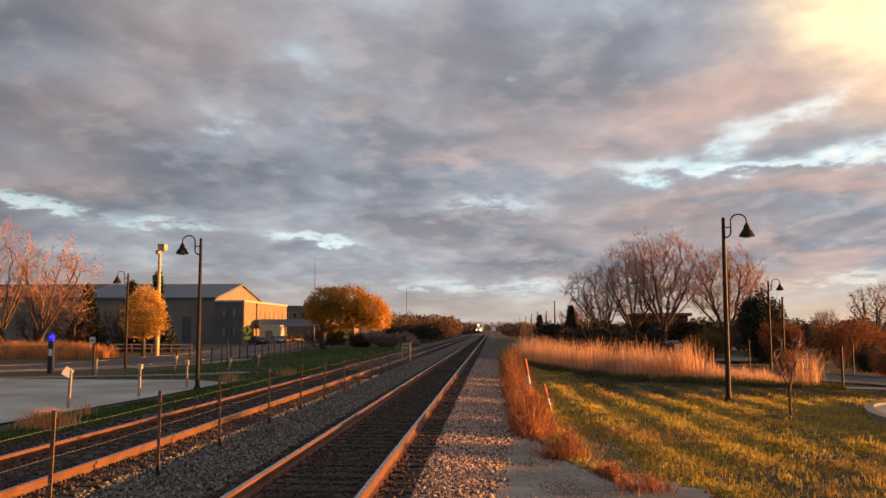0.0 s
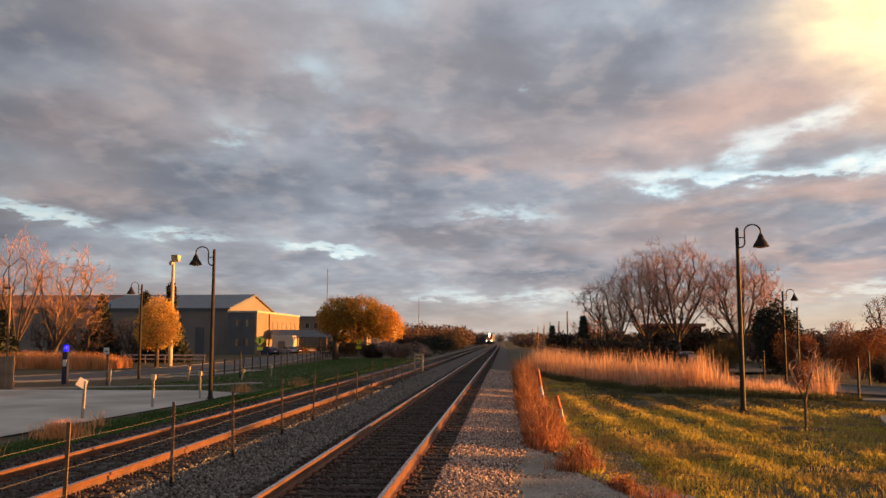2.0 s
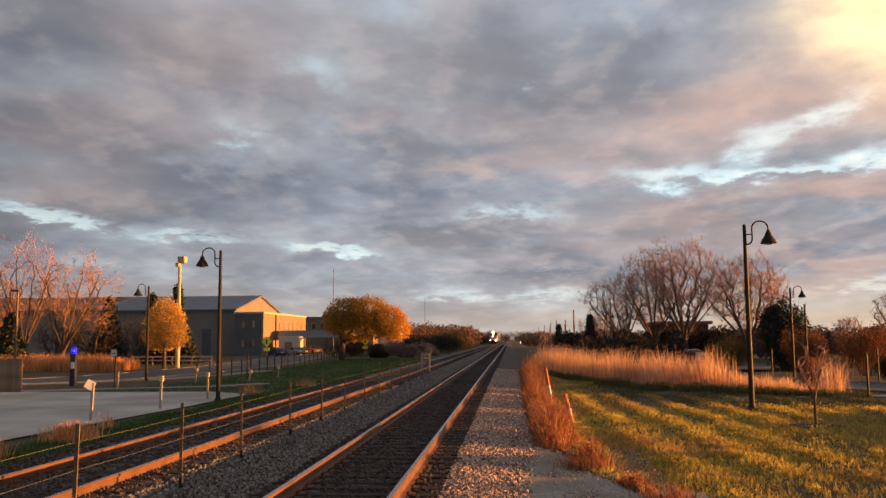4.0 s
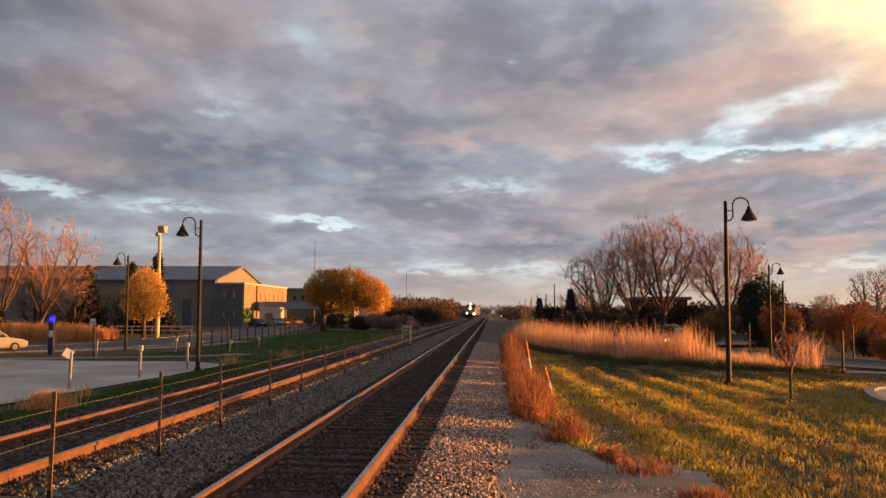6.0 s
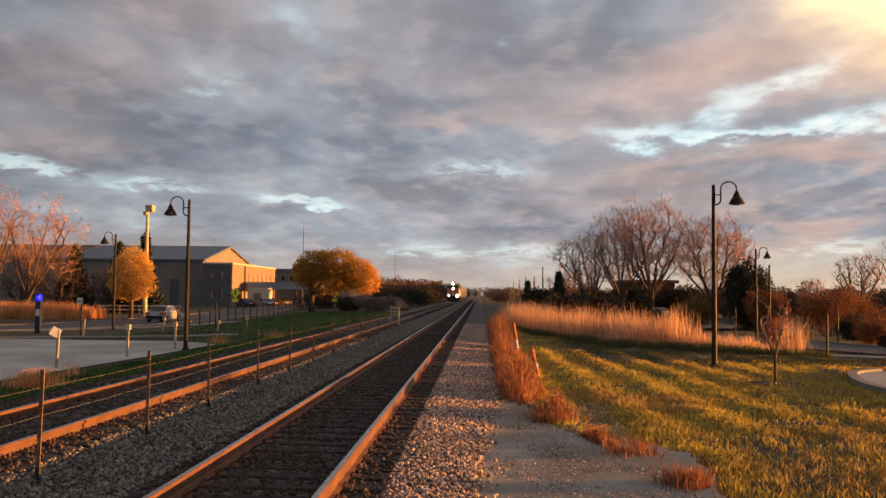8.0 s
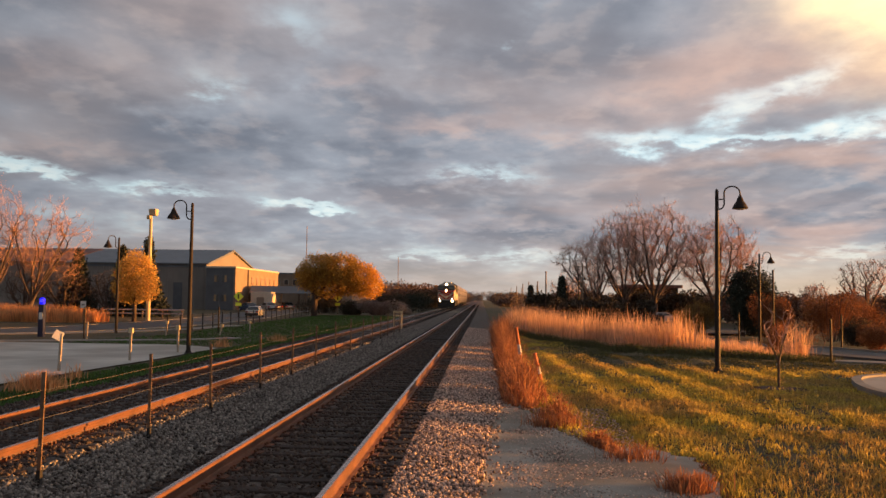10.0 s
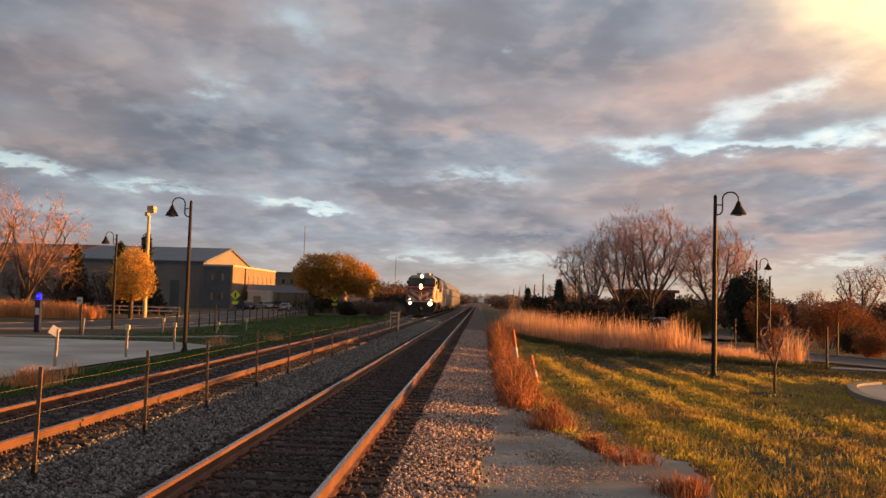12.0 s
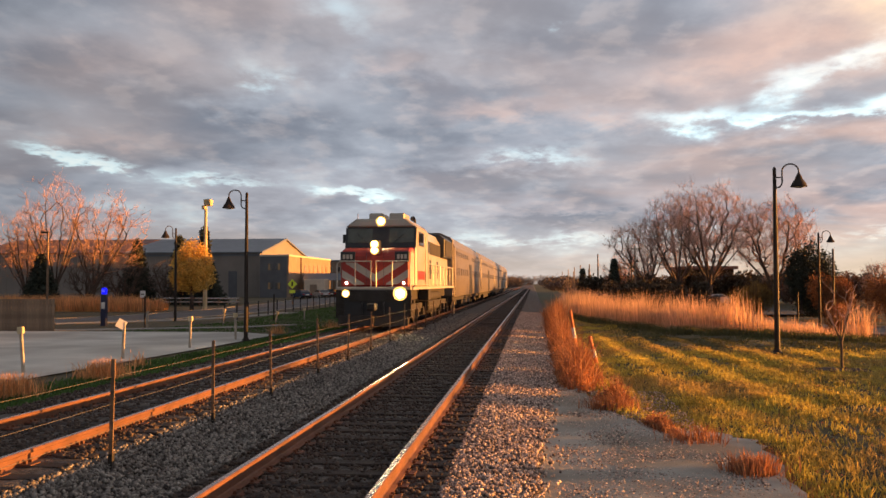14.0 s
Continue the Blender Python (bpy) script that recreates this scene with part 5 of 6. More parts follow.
def lawn_grass():
    r = np.random.default_rng(10)
    n = 230000
    y = 7 + 47 * r.uniform(0, 1, n) ** 1.25
    x = r.uniform(0.6, 1.0, n) * 0 + 0.9 + r.uniform(0, 1, n) * (np.minimum(y, 30) * 0.52)
    edge = np.array([path_edge(b) for b in y]) + r.normal(0.12, 0.2, n)
    keep = x > edge
    bare = np.array([noise.noise(Vector((a * 0.55 + 3, b * 0.4, 7.0))) for a, b in zip(x, y)])
    keep &= ~((bare > 0.28) & (r.uniform(0, 1, n) < 0.75))
    front = y < np.interp(x, [1.8, 3.0, 6.0, 10.2, 13.0], [56, 48, 39.8, 36.6, 35.4])
    # sparse near grass, thinned further so bare soil darkens it in place of shade
    keep &= ~((y < 14) & (bare > -0.25) & (r.uniform(0, 1, n) < 0.8))
    keep &= ~(((x - 5.9) / 1.1) ** 2 + ((y - 15.6) / 0.5) ** 2 < r.uniform(0.4, 1.6, n))
    keep &= front & ~((x > np.interp(y, [17.6, 18.7, 20.0, 21.6, 23.5, 25.2, 26.2], [12.0, 10.2, 9.5, 9.4, 9.85, 10.6, 11.7])) & (y > 17.4) & (y < 26.4)) & ((x - 7.55) ** 2 + (y - 22.45) ** 2 > 0.5)
    x, y, bare = x[keep], y[keep], bare[keep]
    z = np.array([lawn_height(a, b) for a, b in zip(x, y)]) - 0.01
    h = 0.052 * r.uniform(0.5, 1.6, len(x)) * (1 + 0.5 * np.array([noise.noise(Vector((a * 1.1, b * 1.1, 2.0))) for a, b in zip(x, y)]))
    # green far end, its shade put into duller blades; the rest has yellowed
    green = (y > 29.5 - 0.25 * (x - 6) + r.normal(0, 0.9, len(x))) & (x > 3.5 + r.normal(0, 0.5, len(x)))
    for on, ma, k, label in ((~green, M_BLADE, 1.0, "short yellow-green lawn grass"), (green, M_FRINGE, 0.7, "short green grass at the lawn's far end, darkened for shade")):
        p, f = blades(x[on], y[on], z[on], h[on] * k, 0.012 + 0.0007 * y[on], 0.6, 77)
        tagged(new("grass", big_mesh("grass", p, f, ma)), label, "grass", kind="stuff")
    n = 3200
    cy = 7 + 31 * r.uniform(0, 1, n) ** 1.2
    cx = 1.0 + r.uniform(0, 1, n) * cy * 0.52
    ok = (cx > np.array([path_edge(b) for b in cy]) + 0.1) & (cy < 29 - 0.25 * (cx - 6)) & ~((cx > 9.4) & (cy > 17.4) & (cy < 26.4))
    cx, cy = np.repeat(cx[ok], 14), np.repeat(cy[ok], 14)
    s_ = np.repeat(r.uniform(0.03, 0.12, ok.sum()), 14)
    cx, cy = cx + r.normal(0, 1, len(cx)) * s_, cy + r.normal(0, 1, len(cx)) * s_
    z = np.array([lawn_height(a, b) for a, b in zip(cx, cy)]) - 0.01
    p, f = blades(cx, cy, z, (0.4 + s_ * 6) * 0.11 * r.uniform(0.5, 1.4, len(cx)), 0.008 + 0.0006 * cy, 0.5, 79)
    tagged(new("grass_tufts", big_mesh("grass_tufts", p, f, M_BLADE)), "longer tufts scattered in the lawn", "grass", kind="stuff")
    n = 1100
    lx, ly = 1.2 + r.uniform(0, 1, n) * 6, 7.5 + r.uniform(0, 1, n) ** 1.4 * 16
    ok = lx > np.array([path_edge(b) for b in ly]) - 0.5
    lx, ly = lx[ok], ly[ok]
    p, f = leaf_quads(np.stack([lx, ly, np.array([lawn_height(a, b) for a, b in zip(lx, ly)]) + 0.03], 1), 0.03, 80)
    tagged(new("fallen_leaves", big_mesh("fallen_leaves", p, f, M_WEED)), "fallen brown leaves on the lawn's edge", "leaves", kind="stuff")
    n = 50000
    y = 12 + 95 * r.uniform(0, 1, n) ** 1.6
    x = r.uniform(-20, -9.6, n)
    keep = ~((x < -11.1) & (y < 38.8)) & (x > np.interp(y, [38, 50, 58, 110], [-20, -17.5, -18.5, -20.5]))
    x, y = x[keep], y[keep]
    z = np.array([left_height(a, b) for a, b in zip(x, y)]) - 0.02
    p, f = blades(x, y, z, 0.07 * r.uniform(0.5, 1.6, len(x)), 0.012 + 0.001 * y, 0.5, 78)
    tagged(new("grass", big_mesh("grass", p, f, M_BLADE_L)), "short green grass on the verge", "grass", kind="stuff")
    n = 42000
    y = 10 + 70 * r.uniform(0, 1, n) ** 1.5
    x = -11.0 + 2.85 * r.uniform(0, 1, n) ** 0.9 + 0.2 * np.sin(y * 0.7)
    z = np.array([max(bed_height(a, b), left_height(a, b)) if a < -9.4 else bed_height(a, b) for a, b in zip(x, y)]) - 0.015
    p, f = blades(x, y, z, 0.075 * r.uniform(0.5, 1.6, n), 0.012 + 0.001 * y, 0.5, 178)
    tagged(new("grass", big_mesh("grass", p, f, M_BLADE_L)), "green grass growing over the ballast's edge", "grass", kind="stuff")


lawn_grass()


_gr = thing("guard_rail", "low grey steel guard rail by the street's far side", "guard rail", at=(-33.5, 84.0, -0.5))
for _k in range(5):
    part("post", Mesh().box(-4 + _k * 2 - 0.06, -4 + _k * 2 + 0.06, -0.06, 0.06, 0, 0.95), M_STEELPOST, _gr)
for _z in (0.45, 0.82):
    part("rail_bar", Mesh().box(-4.2, 4.2, -0.09, -0.061, _z, _z + 0.14), M_CHROME, _gr, bevel=0.01)


# ---- buildings ----
def hangar():
    """The long metal hall: the gable end faces the track."""
    xg, xl, y0, y1, ym, ze, zp = -46.0, -98.0, 142.0, 171.0, 156.5, 7.1, 10.0
    b = thing("metal_hall", "long grey metal hall with a sunlit gable end", "building")
    part("wall", Mesh().prism([(y0, -0.6), (y1, -0.6), (y1, ze), (ym, zp), (y0, ze)], "x", xl, xg), M_METALWALL, b)
    ribs = Mesh()
    for k in range(int((xg - xl) / 1.0)):
        ribs.box(xl + k + 0.3, xl + k + 0.5, y0 - 0.06, y0 + 0.01, -0.5, ze - 0.1)
    part("wall_ribs", ribs, M_METALWALL, b)
    for s, ya in ((1, y0 - 0.6), (-1, y1 + 0.6)):
        sl = (zp - ze) / (ym - y0)
        za = ze - 0.6 * sl
        part("roof", Mesh().prism([(ya, za + 0.06), (ym, zp + 0.06), (ym, zp + 0.26), (ya, za + 0.26)], "x", -70.0, xg + 0.4), M_ROOF, b)
        part("old_roof", Mesh().prism([(ya, za + 0.06), (ym, zp + 0.06), (ym, zp + 0.30), (ya, za + 0.30)], "x", xl - 0.4, -70.01), M_ROOFRED, b, "rust-red older roof")
    part("gable_trim", Mesh().prism([(y0 - 0.6, ze - 0.25), (ym, zp - 0.1), (ym, zp + 0.3), (y0 - 0.6, ze + 0.15)], "x", xg + 0.41, xg + 0.5), M_ROOF, b)
    part("door", Mesh().box(-51.5, -50.0, y0 - 0.1, y0 - 0.02, -0.5, 4.0), M_BRICKDARK, b)
    part("band", Mesh().box(-98, xg, y0 - 0.09, y0 - 0.065, ze - 0.55, ze - 0.2), M_ROOF, b)


hangar()


def block_building():
    x0, x1, y0, y1, h = -44.4, -39.6, 137.0, 166.0, 6.3
    b = thing("block_building", "two-storey block building, one side sunlit", "building")
    # shaded front and sunlit side are told apart by two wall colours
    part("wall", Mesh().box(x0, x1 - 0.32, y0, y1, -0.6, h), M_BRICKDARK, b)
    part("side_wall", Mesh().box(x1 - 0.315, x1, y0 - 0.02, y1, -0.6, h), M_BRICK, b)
    part("parapet", Mesh().box(x0 - 0.1, x1 + 0.12, y0 - 0.12, y1 + 0.1, h + 0.004, h + 0.3), M_TRIMW, b, bevel=0.03)
    for z in (0.9, 4.0):
        for k in range(2):
            x = x0 + 1.3 + k * 1.25
            w = part("window", Mesh().box(x, x + 0.9, y0 - 0.07, y0 - 0.01, z, z + 1.2), M_BRICKDARK, b)
            for q in range(2):
                part("pane", Mesh().box(x + 0.07 + q * 0.41, x + 0.42 + q * 0.41, y0 - 0.085, y0 - 0.072, z + 0.08, z + 1.12), M_SUNSETPANE if (k + q) % 2 == 0 else M_GLASS, w)
    for k in range(6):
        y = y0 + 9.5 + k * 3.1
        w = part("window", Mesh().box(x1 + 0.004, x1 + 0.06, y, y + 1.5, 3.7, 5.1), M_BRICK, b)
        part("pane", Mesh().box(x1 + 0.062, x1 + 0.075, y + 0.1, y + 1.4, 3.8, 5.0), M_SUNSETPANE, w)
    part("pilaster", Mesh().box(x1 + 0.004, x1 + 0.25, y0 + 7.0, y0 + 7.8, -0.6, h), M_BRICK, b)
    po = part("porch", Mesh().box(-37.6, -34.2, 139.0, 143.0, -0.6, 2.6), M_TRIMW, b, "cream entrance porch", bevel=0.05)
    part("porch_door", Mesh().box(-36.6, -35.4, 138.9, 138.98, -0.5, 1.7), M_BRICK, po)


block_building()
_cp = thing("carport", "flat grey carport roof on posts over parked cars", "carport", at=(-33.5, 150, -0.6))
part("roof", Mesh().prism([(-8, 3.0), (8, 3.0), (6.5, 4.2), (-6.5, 4.2)], "x", -5.2, 5.2), M_ROOF, _cp)
for _x in (-4.8, 0, 4.8):
    for _y in (-7, 7):
        part("post", Mesh().box(_x - 0.1, _x + 0.1, _y - 0.1, _y + 0.1, 0, 3.0), M_STEELPOST, _cp)
for _x, _y, _w, _h, _m in ((-37, 205, 9, 8.5, M_BRICK), (-31, 215, 7, 7.0, M_TRIMW), (-47, 215, 12, 7.5, M_BRICK)):
    _b = thing("far_building", "plain brick building far off in evening sun", "building", "far buildings")
    part("wall", Mesh().box(_x - _w / 2, _x + _w / 2, _y, _y + 12, -0.6, _h), _m, _b)
    part("roof", Mesh().box(_x - _w / 2 - 0.2, _x + _w / 2 + 0.2, _y - 0.2, _y + 12.2, _h + 0.004, _h + 0.35), M_ROOF, _b)
    for _k in range(3):
        _wd = part("window", Mesh().box(_x - _w / 2 + 1 + _k * 2.2, _x - _w / 2 + 2.2 + _k * 2.2, _y - 0.08, _y - 0.01, _h - 2.8, _h - 1.3), M_TRIMW, _b)
        part("pane", Mesh().box(_x - _w / 2 + 1.1 + _k * 2.2, _x - _w / 2 + 2.1 + _k * 2.2, _y - 0.1, _y - 0.082, _h - 2.7, _h - 1.4), M_GLASS, _wd)


def station_building():
    """The low flat-roofed building behind the big trees."""
    b = thing("low_building", "low dark flat-roofed building behind trees", "building")
    part("wall", Mesh().box(23.4, 31.4, 140, 150, -1.1, 4.0), M_DIMWALL, b)
    part("roof", Mesh().box(22.9, 31.9, 139, 151, 4.004, 4.5), M_ROOFRED, b, bevel=0.04)
    for k in range(4):
        w = part("window", Mesh().box(24.0 + k * 1.85, 25.3 + k * 1.85, 139.93, 139.99, 0.9, 3.0), M_BRICKDARK, b)
        part("pane", Mesh().box(24.1 + k * 1.85, 25.2 + k * 1.85, 139.91, 139.925, 1.0, 2.9), M_GLASS, w)


station_building()
# utility poles and car-park lamps beside the track
for _i, (_x, _y, _h) in enumerate(((9.4, 128, 6.6), (9.6, 150, 5.6), (13.6, 118, 7.4), (9.4, 175, 6.0), (9.4, 200, 6), (9.2, 230, 6), (9.0, 270, 6), (12.5, 140, 5.5), (12.2, 165, 5.5), (12.0, 190, 5.5), (11.5, 215, 5.5), (11.0, 240, 5.5))):
    _q = thing("utility_pole", "timber utility pole beside the car park", "pole", "utility poles", at=(_x, _y, -0.5))
    part("shaft", Mesh().lathe(0, 0, [(0.13, 0), (0.09, _h)], 8), M_TIMBER, _q)
    if _h > 7:
        part("crossarm", Mesh().box(-0.9, 0.9, -0.06, 0.06, _h - 0.5, _h - 0.38), M_TIMBER, _q)
for _i, (_x, _y, _h, _r) in enumerate(((11.0, 120, 5.4, 1.3), (12.2, 128, 4.8, 1.2), (8.4, 150, 4.6, 1.3))):
    conifer(_x, _y, -0.5, _h, _r, 300 + _i, label="dark evergreen beside the car park")
_df = thing("dark_fence", "long dark mesh fence before the car park", "fence")
part("mesh_panel", Mesh().box(7.2, 7.26, 72, 200, -0.6, 0.75), M_DARK, _df)
part("mesh_panel", Mesh().box(7.2, 15.0, 71.9, 71.96, -0.6, 0.75), M_DARK, _df)
for _k in range(14):
    part("post", Mesh().box(7.16, 7.3, 72 + _k * 9.0, 72.1 + _k * 9.0, -0.6, 1.1), M_BLACKSTEEL, _df)


# ---- cars ----
def car(name, paint, label, group="", lit=False, tails=False, size=1.0):
    """A saloon facing +y, its wheels on z = 0, middle at the origin."""
    c = thing(name, label, "car", group)
    prof = [(-2.25, 0.38), (-2.28, 0.62), (-2.2, 0.92), (-1.55, 1.0), (0.75, 0.98), (1.75, 0.86), (2.2, 0.72), (2.27, 0.5), (2.2, 0.3), (1.75, 0.24), (-1.8, 0.24)]
    cab = [(-1.65, 0.99), (-1.05, 1.40), (-0.6, 1.46), (0.15, 1.44), (0.5, 1.36), (1.05, 0.97)]
    part("body", Mesh().prism(prof, "x", -0.87, 0.87), paint, c, bevel=0.07)
    m_ = Mesh().prism(cab, "x", -0.8, 0.8)
    m_.v = [(a * (1 - 0.2 * max(0, (z - 0.98) / 0.48)), y, z) for a, y, z in m_.v]
    part("cabin", m_, paint, c, bevel=0.04)
    sg = Mesh().prism([(-1.4, 1.03), (-1.0, 1.34), (-0.3, 1.38), (-0.3, 1.03)], "x", -0.81, 0.81)
    sg.prism([(-0.22, 1.03), (-0.22, 1.38), (0.2, 1.38), (0.45, 1.3), (0.85, 1.03)], "x", -0.81, 0.81)
    sg.v = [(a * (1 - 0.19 * max(0, (z - 0.98) / 0.48)), y, z) for a, y, z in sg.v]
    part("side_windows", sg, M_GLASS, c)
    part("windscreen", Mesh().add([(-0.68, 1.04, 1.0), (0.68, 1.04, 1.0), (0.6, 0.54, 1.36), (-0.6, 0.54, 1.36), (-0.68, 1.06, 1.02), (0.68, 1.06, 1.02), (0.6, 0.56, 1.38), (-0.6, 0.56, 1.38)],
                                  [(0, 1, 2, 3), (7, 6, 5, 4), (0, 4, 5, 1), (1, 5, 6, 2), (2, 6, 7, 3), (3, 7, 4, 0)]), M_GLASS, c)
    part("rear_window", Mesh().add([(-0.68, -1.64, 1.02), (0.68, -1.64, 1.02), (0.6, -1.1, 1.38), (-0.6, -1.1, 1.38), (-0.68, -1.66, 1.04), (0.68, -1.66, 1.04), (0.6, -1.12, 1.4), (-0.6, -1.12, 1.4)],
                                   [(3, 2, 1, 0), (4, 5, 6, 7), (0, 1, 5, 4), (1, 2, 6, 5), (2, 3, 7, 6), (3, 0, 4, 7)]), M_GLASS, c)
    for x in (-0.9, 0.72):
        for y in (-1.4, 1.38):
            w = part("wheel", Mesh().disc_x(x, x + 0.18, y, 0.31, 0.31, 20), M_RUBBER, c)
            part("rim", Mesh().disc_x(x - 0.012 if x < 0 else x + 0.18, x if x < 0 else x + 0.192, y, 0.31, 0.19, 12), M_CARSILVER, w)
    for s in (-1, 1):
        part("headlight", Mesh().box(min(s * 0.5, s * 0.78), max(s * 0.5, s * 0.78), 2.235, 2.29, 0.58, 0.71), M_HEADLAMP if lit else M_CHROME, c)
        part("tail_light", Mesh().box(min(s * 0.5, s * 0.82), max(s * 0.5, s * 0.82), -2.31, -2.25, 0.66, 0.86), M_TAILLAMP if tails else M_REDGLASS, c)
        part("mirror", Mesh().box(min(s * 0.82, s * 1.0), max(s * 0.82, s * 1.0), 0.7, 0.82, 0.98, 1.1), paint, c, bevel=0.02)
    part("bumper", Mesh().box(-0.84, 0.84, -2.33, -2.27, 0.36, 0.56), M_LAMP, c, bevel=0.02)
    part("number_plate", Mesh().box(-0.25, 0.25, -2.345, -2.332, 0.62, 0.74), M_WHITE, c)
    for ob in c.children_recursive:
        ob.data.transform(Matrix.Diagonal((0.96 * size, 0.92 * size, 0.96 * size, 1)))
    return c


moving_white = car("car", M_CARWHITE, "white saloon car driving along the street", "cars", size=0.86)
moving_dark = car("car", M_CARDARK, "dark saloon car with lit headlights on the side road", "cars", lit=True)
_parked = [car("car", _p, _l, "parked cars") for _p, _l in ((M_CARSILVER, "silver parked saloon car"), (M_CARDARK, "dark parked saloon car"), (M_CARWHITE, "white parked saloon car"), (M_CARBLUE, "dark blue parked saloon car"))]
_spots = [(17.0, 112, 92), (20.2, 114, 95), (13.8, 112, 88), (16.6, 92, 90), (23.6, 116, 95), (13.4, 98, 90), (13.5, 104, 92), (16.0, 121, 90), (12.6, 130, 90), (12.5, 142, 90), (12.3, 155, 88), (12.2, 170, 90), (12.0, 186, 92), (11.8, 205, 90), (11.5, 226, 90),
          (-35.8, 131, 40), (-34.0, 136, 35), (-34.6, 142, 40), (-33.5, 147, 30), (-35.5, 152, 30), (-20.5, 150, 10), (-18.5, 156, 5), (-17.5, 170, 5)]
for _i, (_x, _y, _a) in enumerate(_spots):
    _m = pose(_x, _y, -1.0 if _x > 0 else -0.5, 0, 0, _a)
    if _i < 4:
        _parked[_i].matrix_basis = _m
    else:
        copy_thing(_parked[(_i * 7 + 2) % 4], _m)
_fc = car("car", M_CARDARK, "dark car with lit headlights far down the side road", "parked cars", lit=True)
_fc.matrix_basis = pose(5.6, 400, -0.4, 0, 0, 180)
_ft = car("car", M_CARDARK, "dark car with red tail lamps far down the side road", "parked cars", tails=True)
_ft.matrix_basis = pose(8.8, 330, -0.4, 0, 0, 0)


# ---- the train ----
def locomotive():
    """A diesel passenger locomotive with a wide nose; its nose is at y = 0 facing -y, wheels on z = 0."""
    lo = thing("locomotive", "silver diesel locomotive with red and white striped nose", "locomotive")
    LEN, WN, WC, WH = 17.0, 1.36, 1.46, 1.2      # length, half widths of nose, cab and hood
    DECK = 1.62
    part("nose", Mesh().prism([(0.0, DECK), (1.6, DECK), (1.6, 3.2), (0.5, 3.14), (0.12, 3.02), (0.0, 2.8)], "x", -WN, WN), M_LOCORED, lo, "red nose", bevel=0.07)

    def chevron(z0, width, lo_z, hi_z):
        """A white V on the nose's front: both arms rise outwards, cut off at the deck and at the number boards."""
        for s in (-1, 1):
            q, n = Mesh(), 9
            cols = []
            for k in range(n + 1):
                x = 1.3 * k / n
                a, b = max(lo_z, z0 + 0.62 * x), min(hi_z, z0 + width + 0.62 * x)
                if b - a > 0.01:
                    cols.append((s * x, a, b))
            for (xa, a0, b0), (xb, a1, b1) in zip(cols, cols[1:]):
                q.add([(xa, -0.012, a0), (xb, -0.012, a1), (xb, -0.012, b1), (xa, -0.012, b0), (xa, -0.003, a0), (xb, -0.003, a1), (xb, -0.003, b1), (xa, -0.003, b0)],
                      [(0, 1, 2, 3), (7, 6, 5, 4), (0, 4, 5, 1), (2, 6, 7, 3)])
            part("stripe", q, M_LOCOWHITE, lo, "white slanting stripe")

    chevron(1.80, 0.30, 1.70, 2.56)
    chevron(1.18, 0.30, 1.70, 2.56)
    part("nose_door_seam", Mesh().box(-0.345, -0.335, -0.016, -0.004, 1.7, 2.95).box(0.335, 0.345, -0.016, -0.004, 1.7, 2.95), M_LOCOBLACK, lo)
    # cab, set back behind the nose, with a raked black front
    part("cab", Mesh().prism([(1.2, DECK), (1.2, 3.12), (1.42, 4.02), (5.0, 4.02), (5.0, DECK)], "x", -WC, WC), M_LOCOSILVER, lo, bevel=0.05)

    def slab(x0, x1, t0, t1, off, ma, nm, parent, label=""):
        """A plate on the raked cab front; t runs from its foot to its top."""
        def at(t, o):
            return (1.2 + 0.22 * t - o, 3.12 + 0.90 * t + o * 0.25)
        (ya, za), (yb, zb), (yc, zc), (yd, zd) = at(t0, off), at(t1, off), at(t1, off - 0.02), at(t0, off - 0.02)
        return part(nm, Mesh().add([(x0, ya, za), (x1, ya, za), (x1, yb, zb), (x0, yb, zb), (x0, yd, zd), (x1, yd, zd), (x1, yc, zc), (x0, yc, zc)],
                                   [(0, 1, 2, 3), (7, 6, 5, 4), (0, 4, 5, 1), (1, 5, 6, 2), (2, 6, 7, 3), (3, 7, 4, 0)]), ma, parent, label)

    band = slab(-WC + 0.02, WC - 0.02, 0.06, 0.98, 0.03, M_LOCOBLACK, "window_band", lo, "black window band")
    for s in (-1, 1):
        ws = slab(min(s * 0.34, s * 1.34), max(s * 0.34, s * 1.34), 0.28, 0.92, 0.05, M_WINDSCREEN, "windscreen", band)
        part("wiper", Mesh().tube([(s * 0.5, 1.18, 3.36), (s * 0.95, 1.26, 3.75)], 0.012, 4), M_LOCOBLACK, band)
        nb = part("number_board", Mesh().box(min(s * 0.78, s * 1.35), max(s * 0.78, s * 1.35), -0.08, 0.12, 2.58, 2.98), M_LOCOBLACK, lo, bevel=0.02)
        for k in range(3):
            part("number_bar", Mesh().box(s * 1.065 - 0.19 + k * 0.14, s * 1.065 - 0.09 + k * 0.14, -0.092, -0.082, 2.7, 2.87), M_LOCOWHITE, nb)
    part("lamp_housing", Mesh().box(-0.19, 0.19, -0.11, 0.3, 2.88, 3.42), M_LOCOBLACK, lo, bevel=0.04)
    for z in (3.02, 3.26):
        h = part("headlight", Mesh().disc_y(-0.145, -0.132, 0, z, 0.075), M_TRAINLAMP, lo, "lit headlamp")
        # an added glowing disc behind each lamp draws its halo
        part("reflector", Mesh().disc_y(-0.131, -0.112, 0, z, 0.16), M_LAMPHALO, h)
    part("roof_lamp_housing", Mesh().box(-0.17, 0.17, 1.32, 1.7, 4.04, 4.44), M_LOCOBLACK, lo, bevel=0.03)
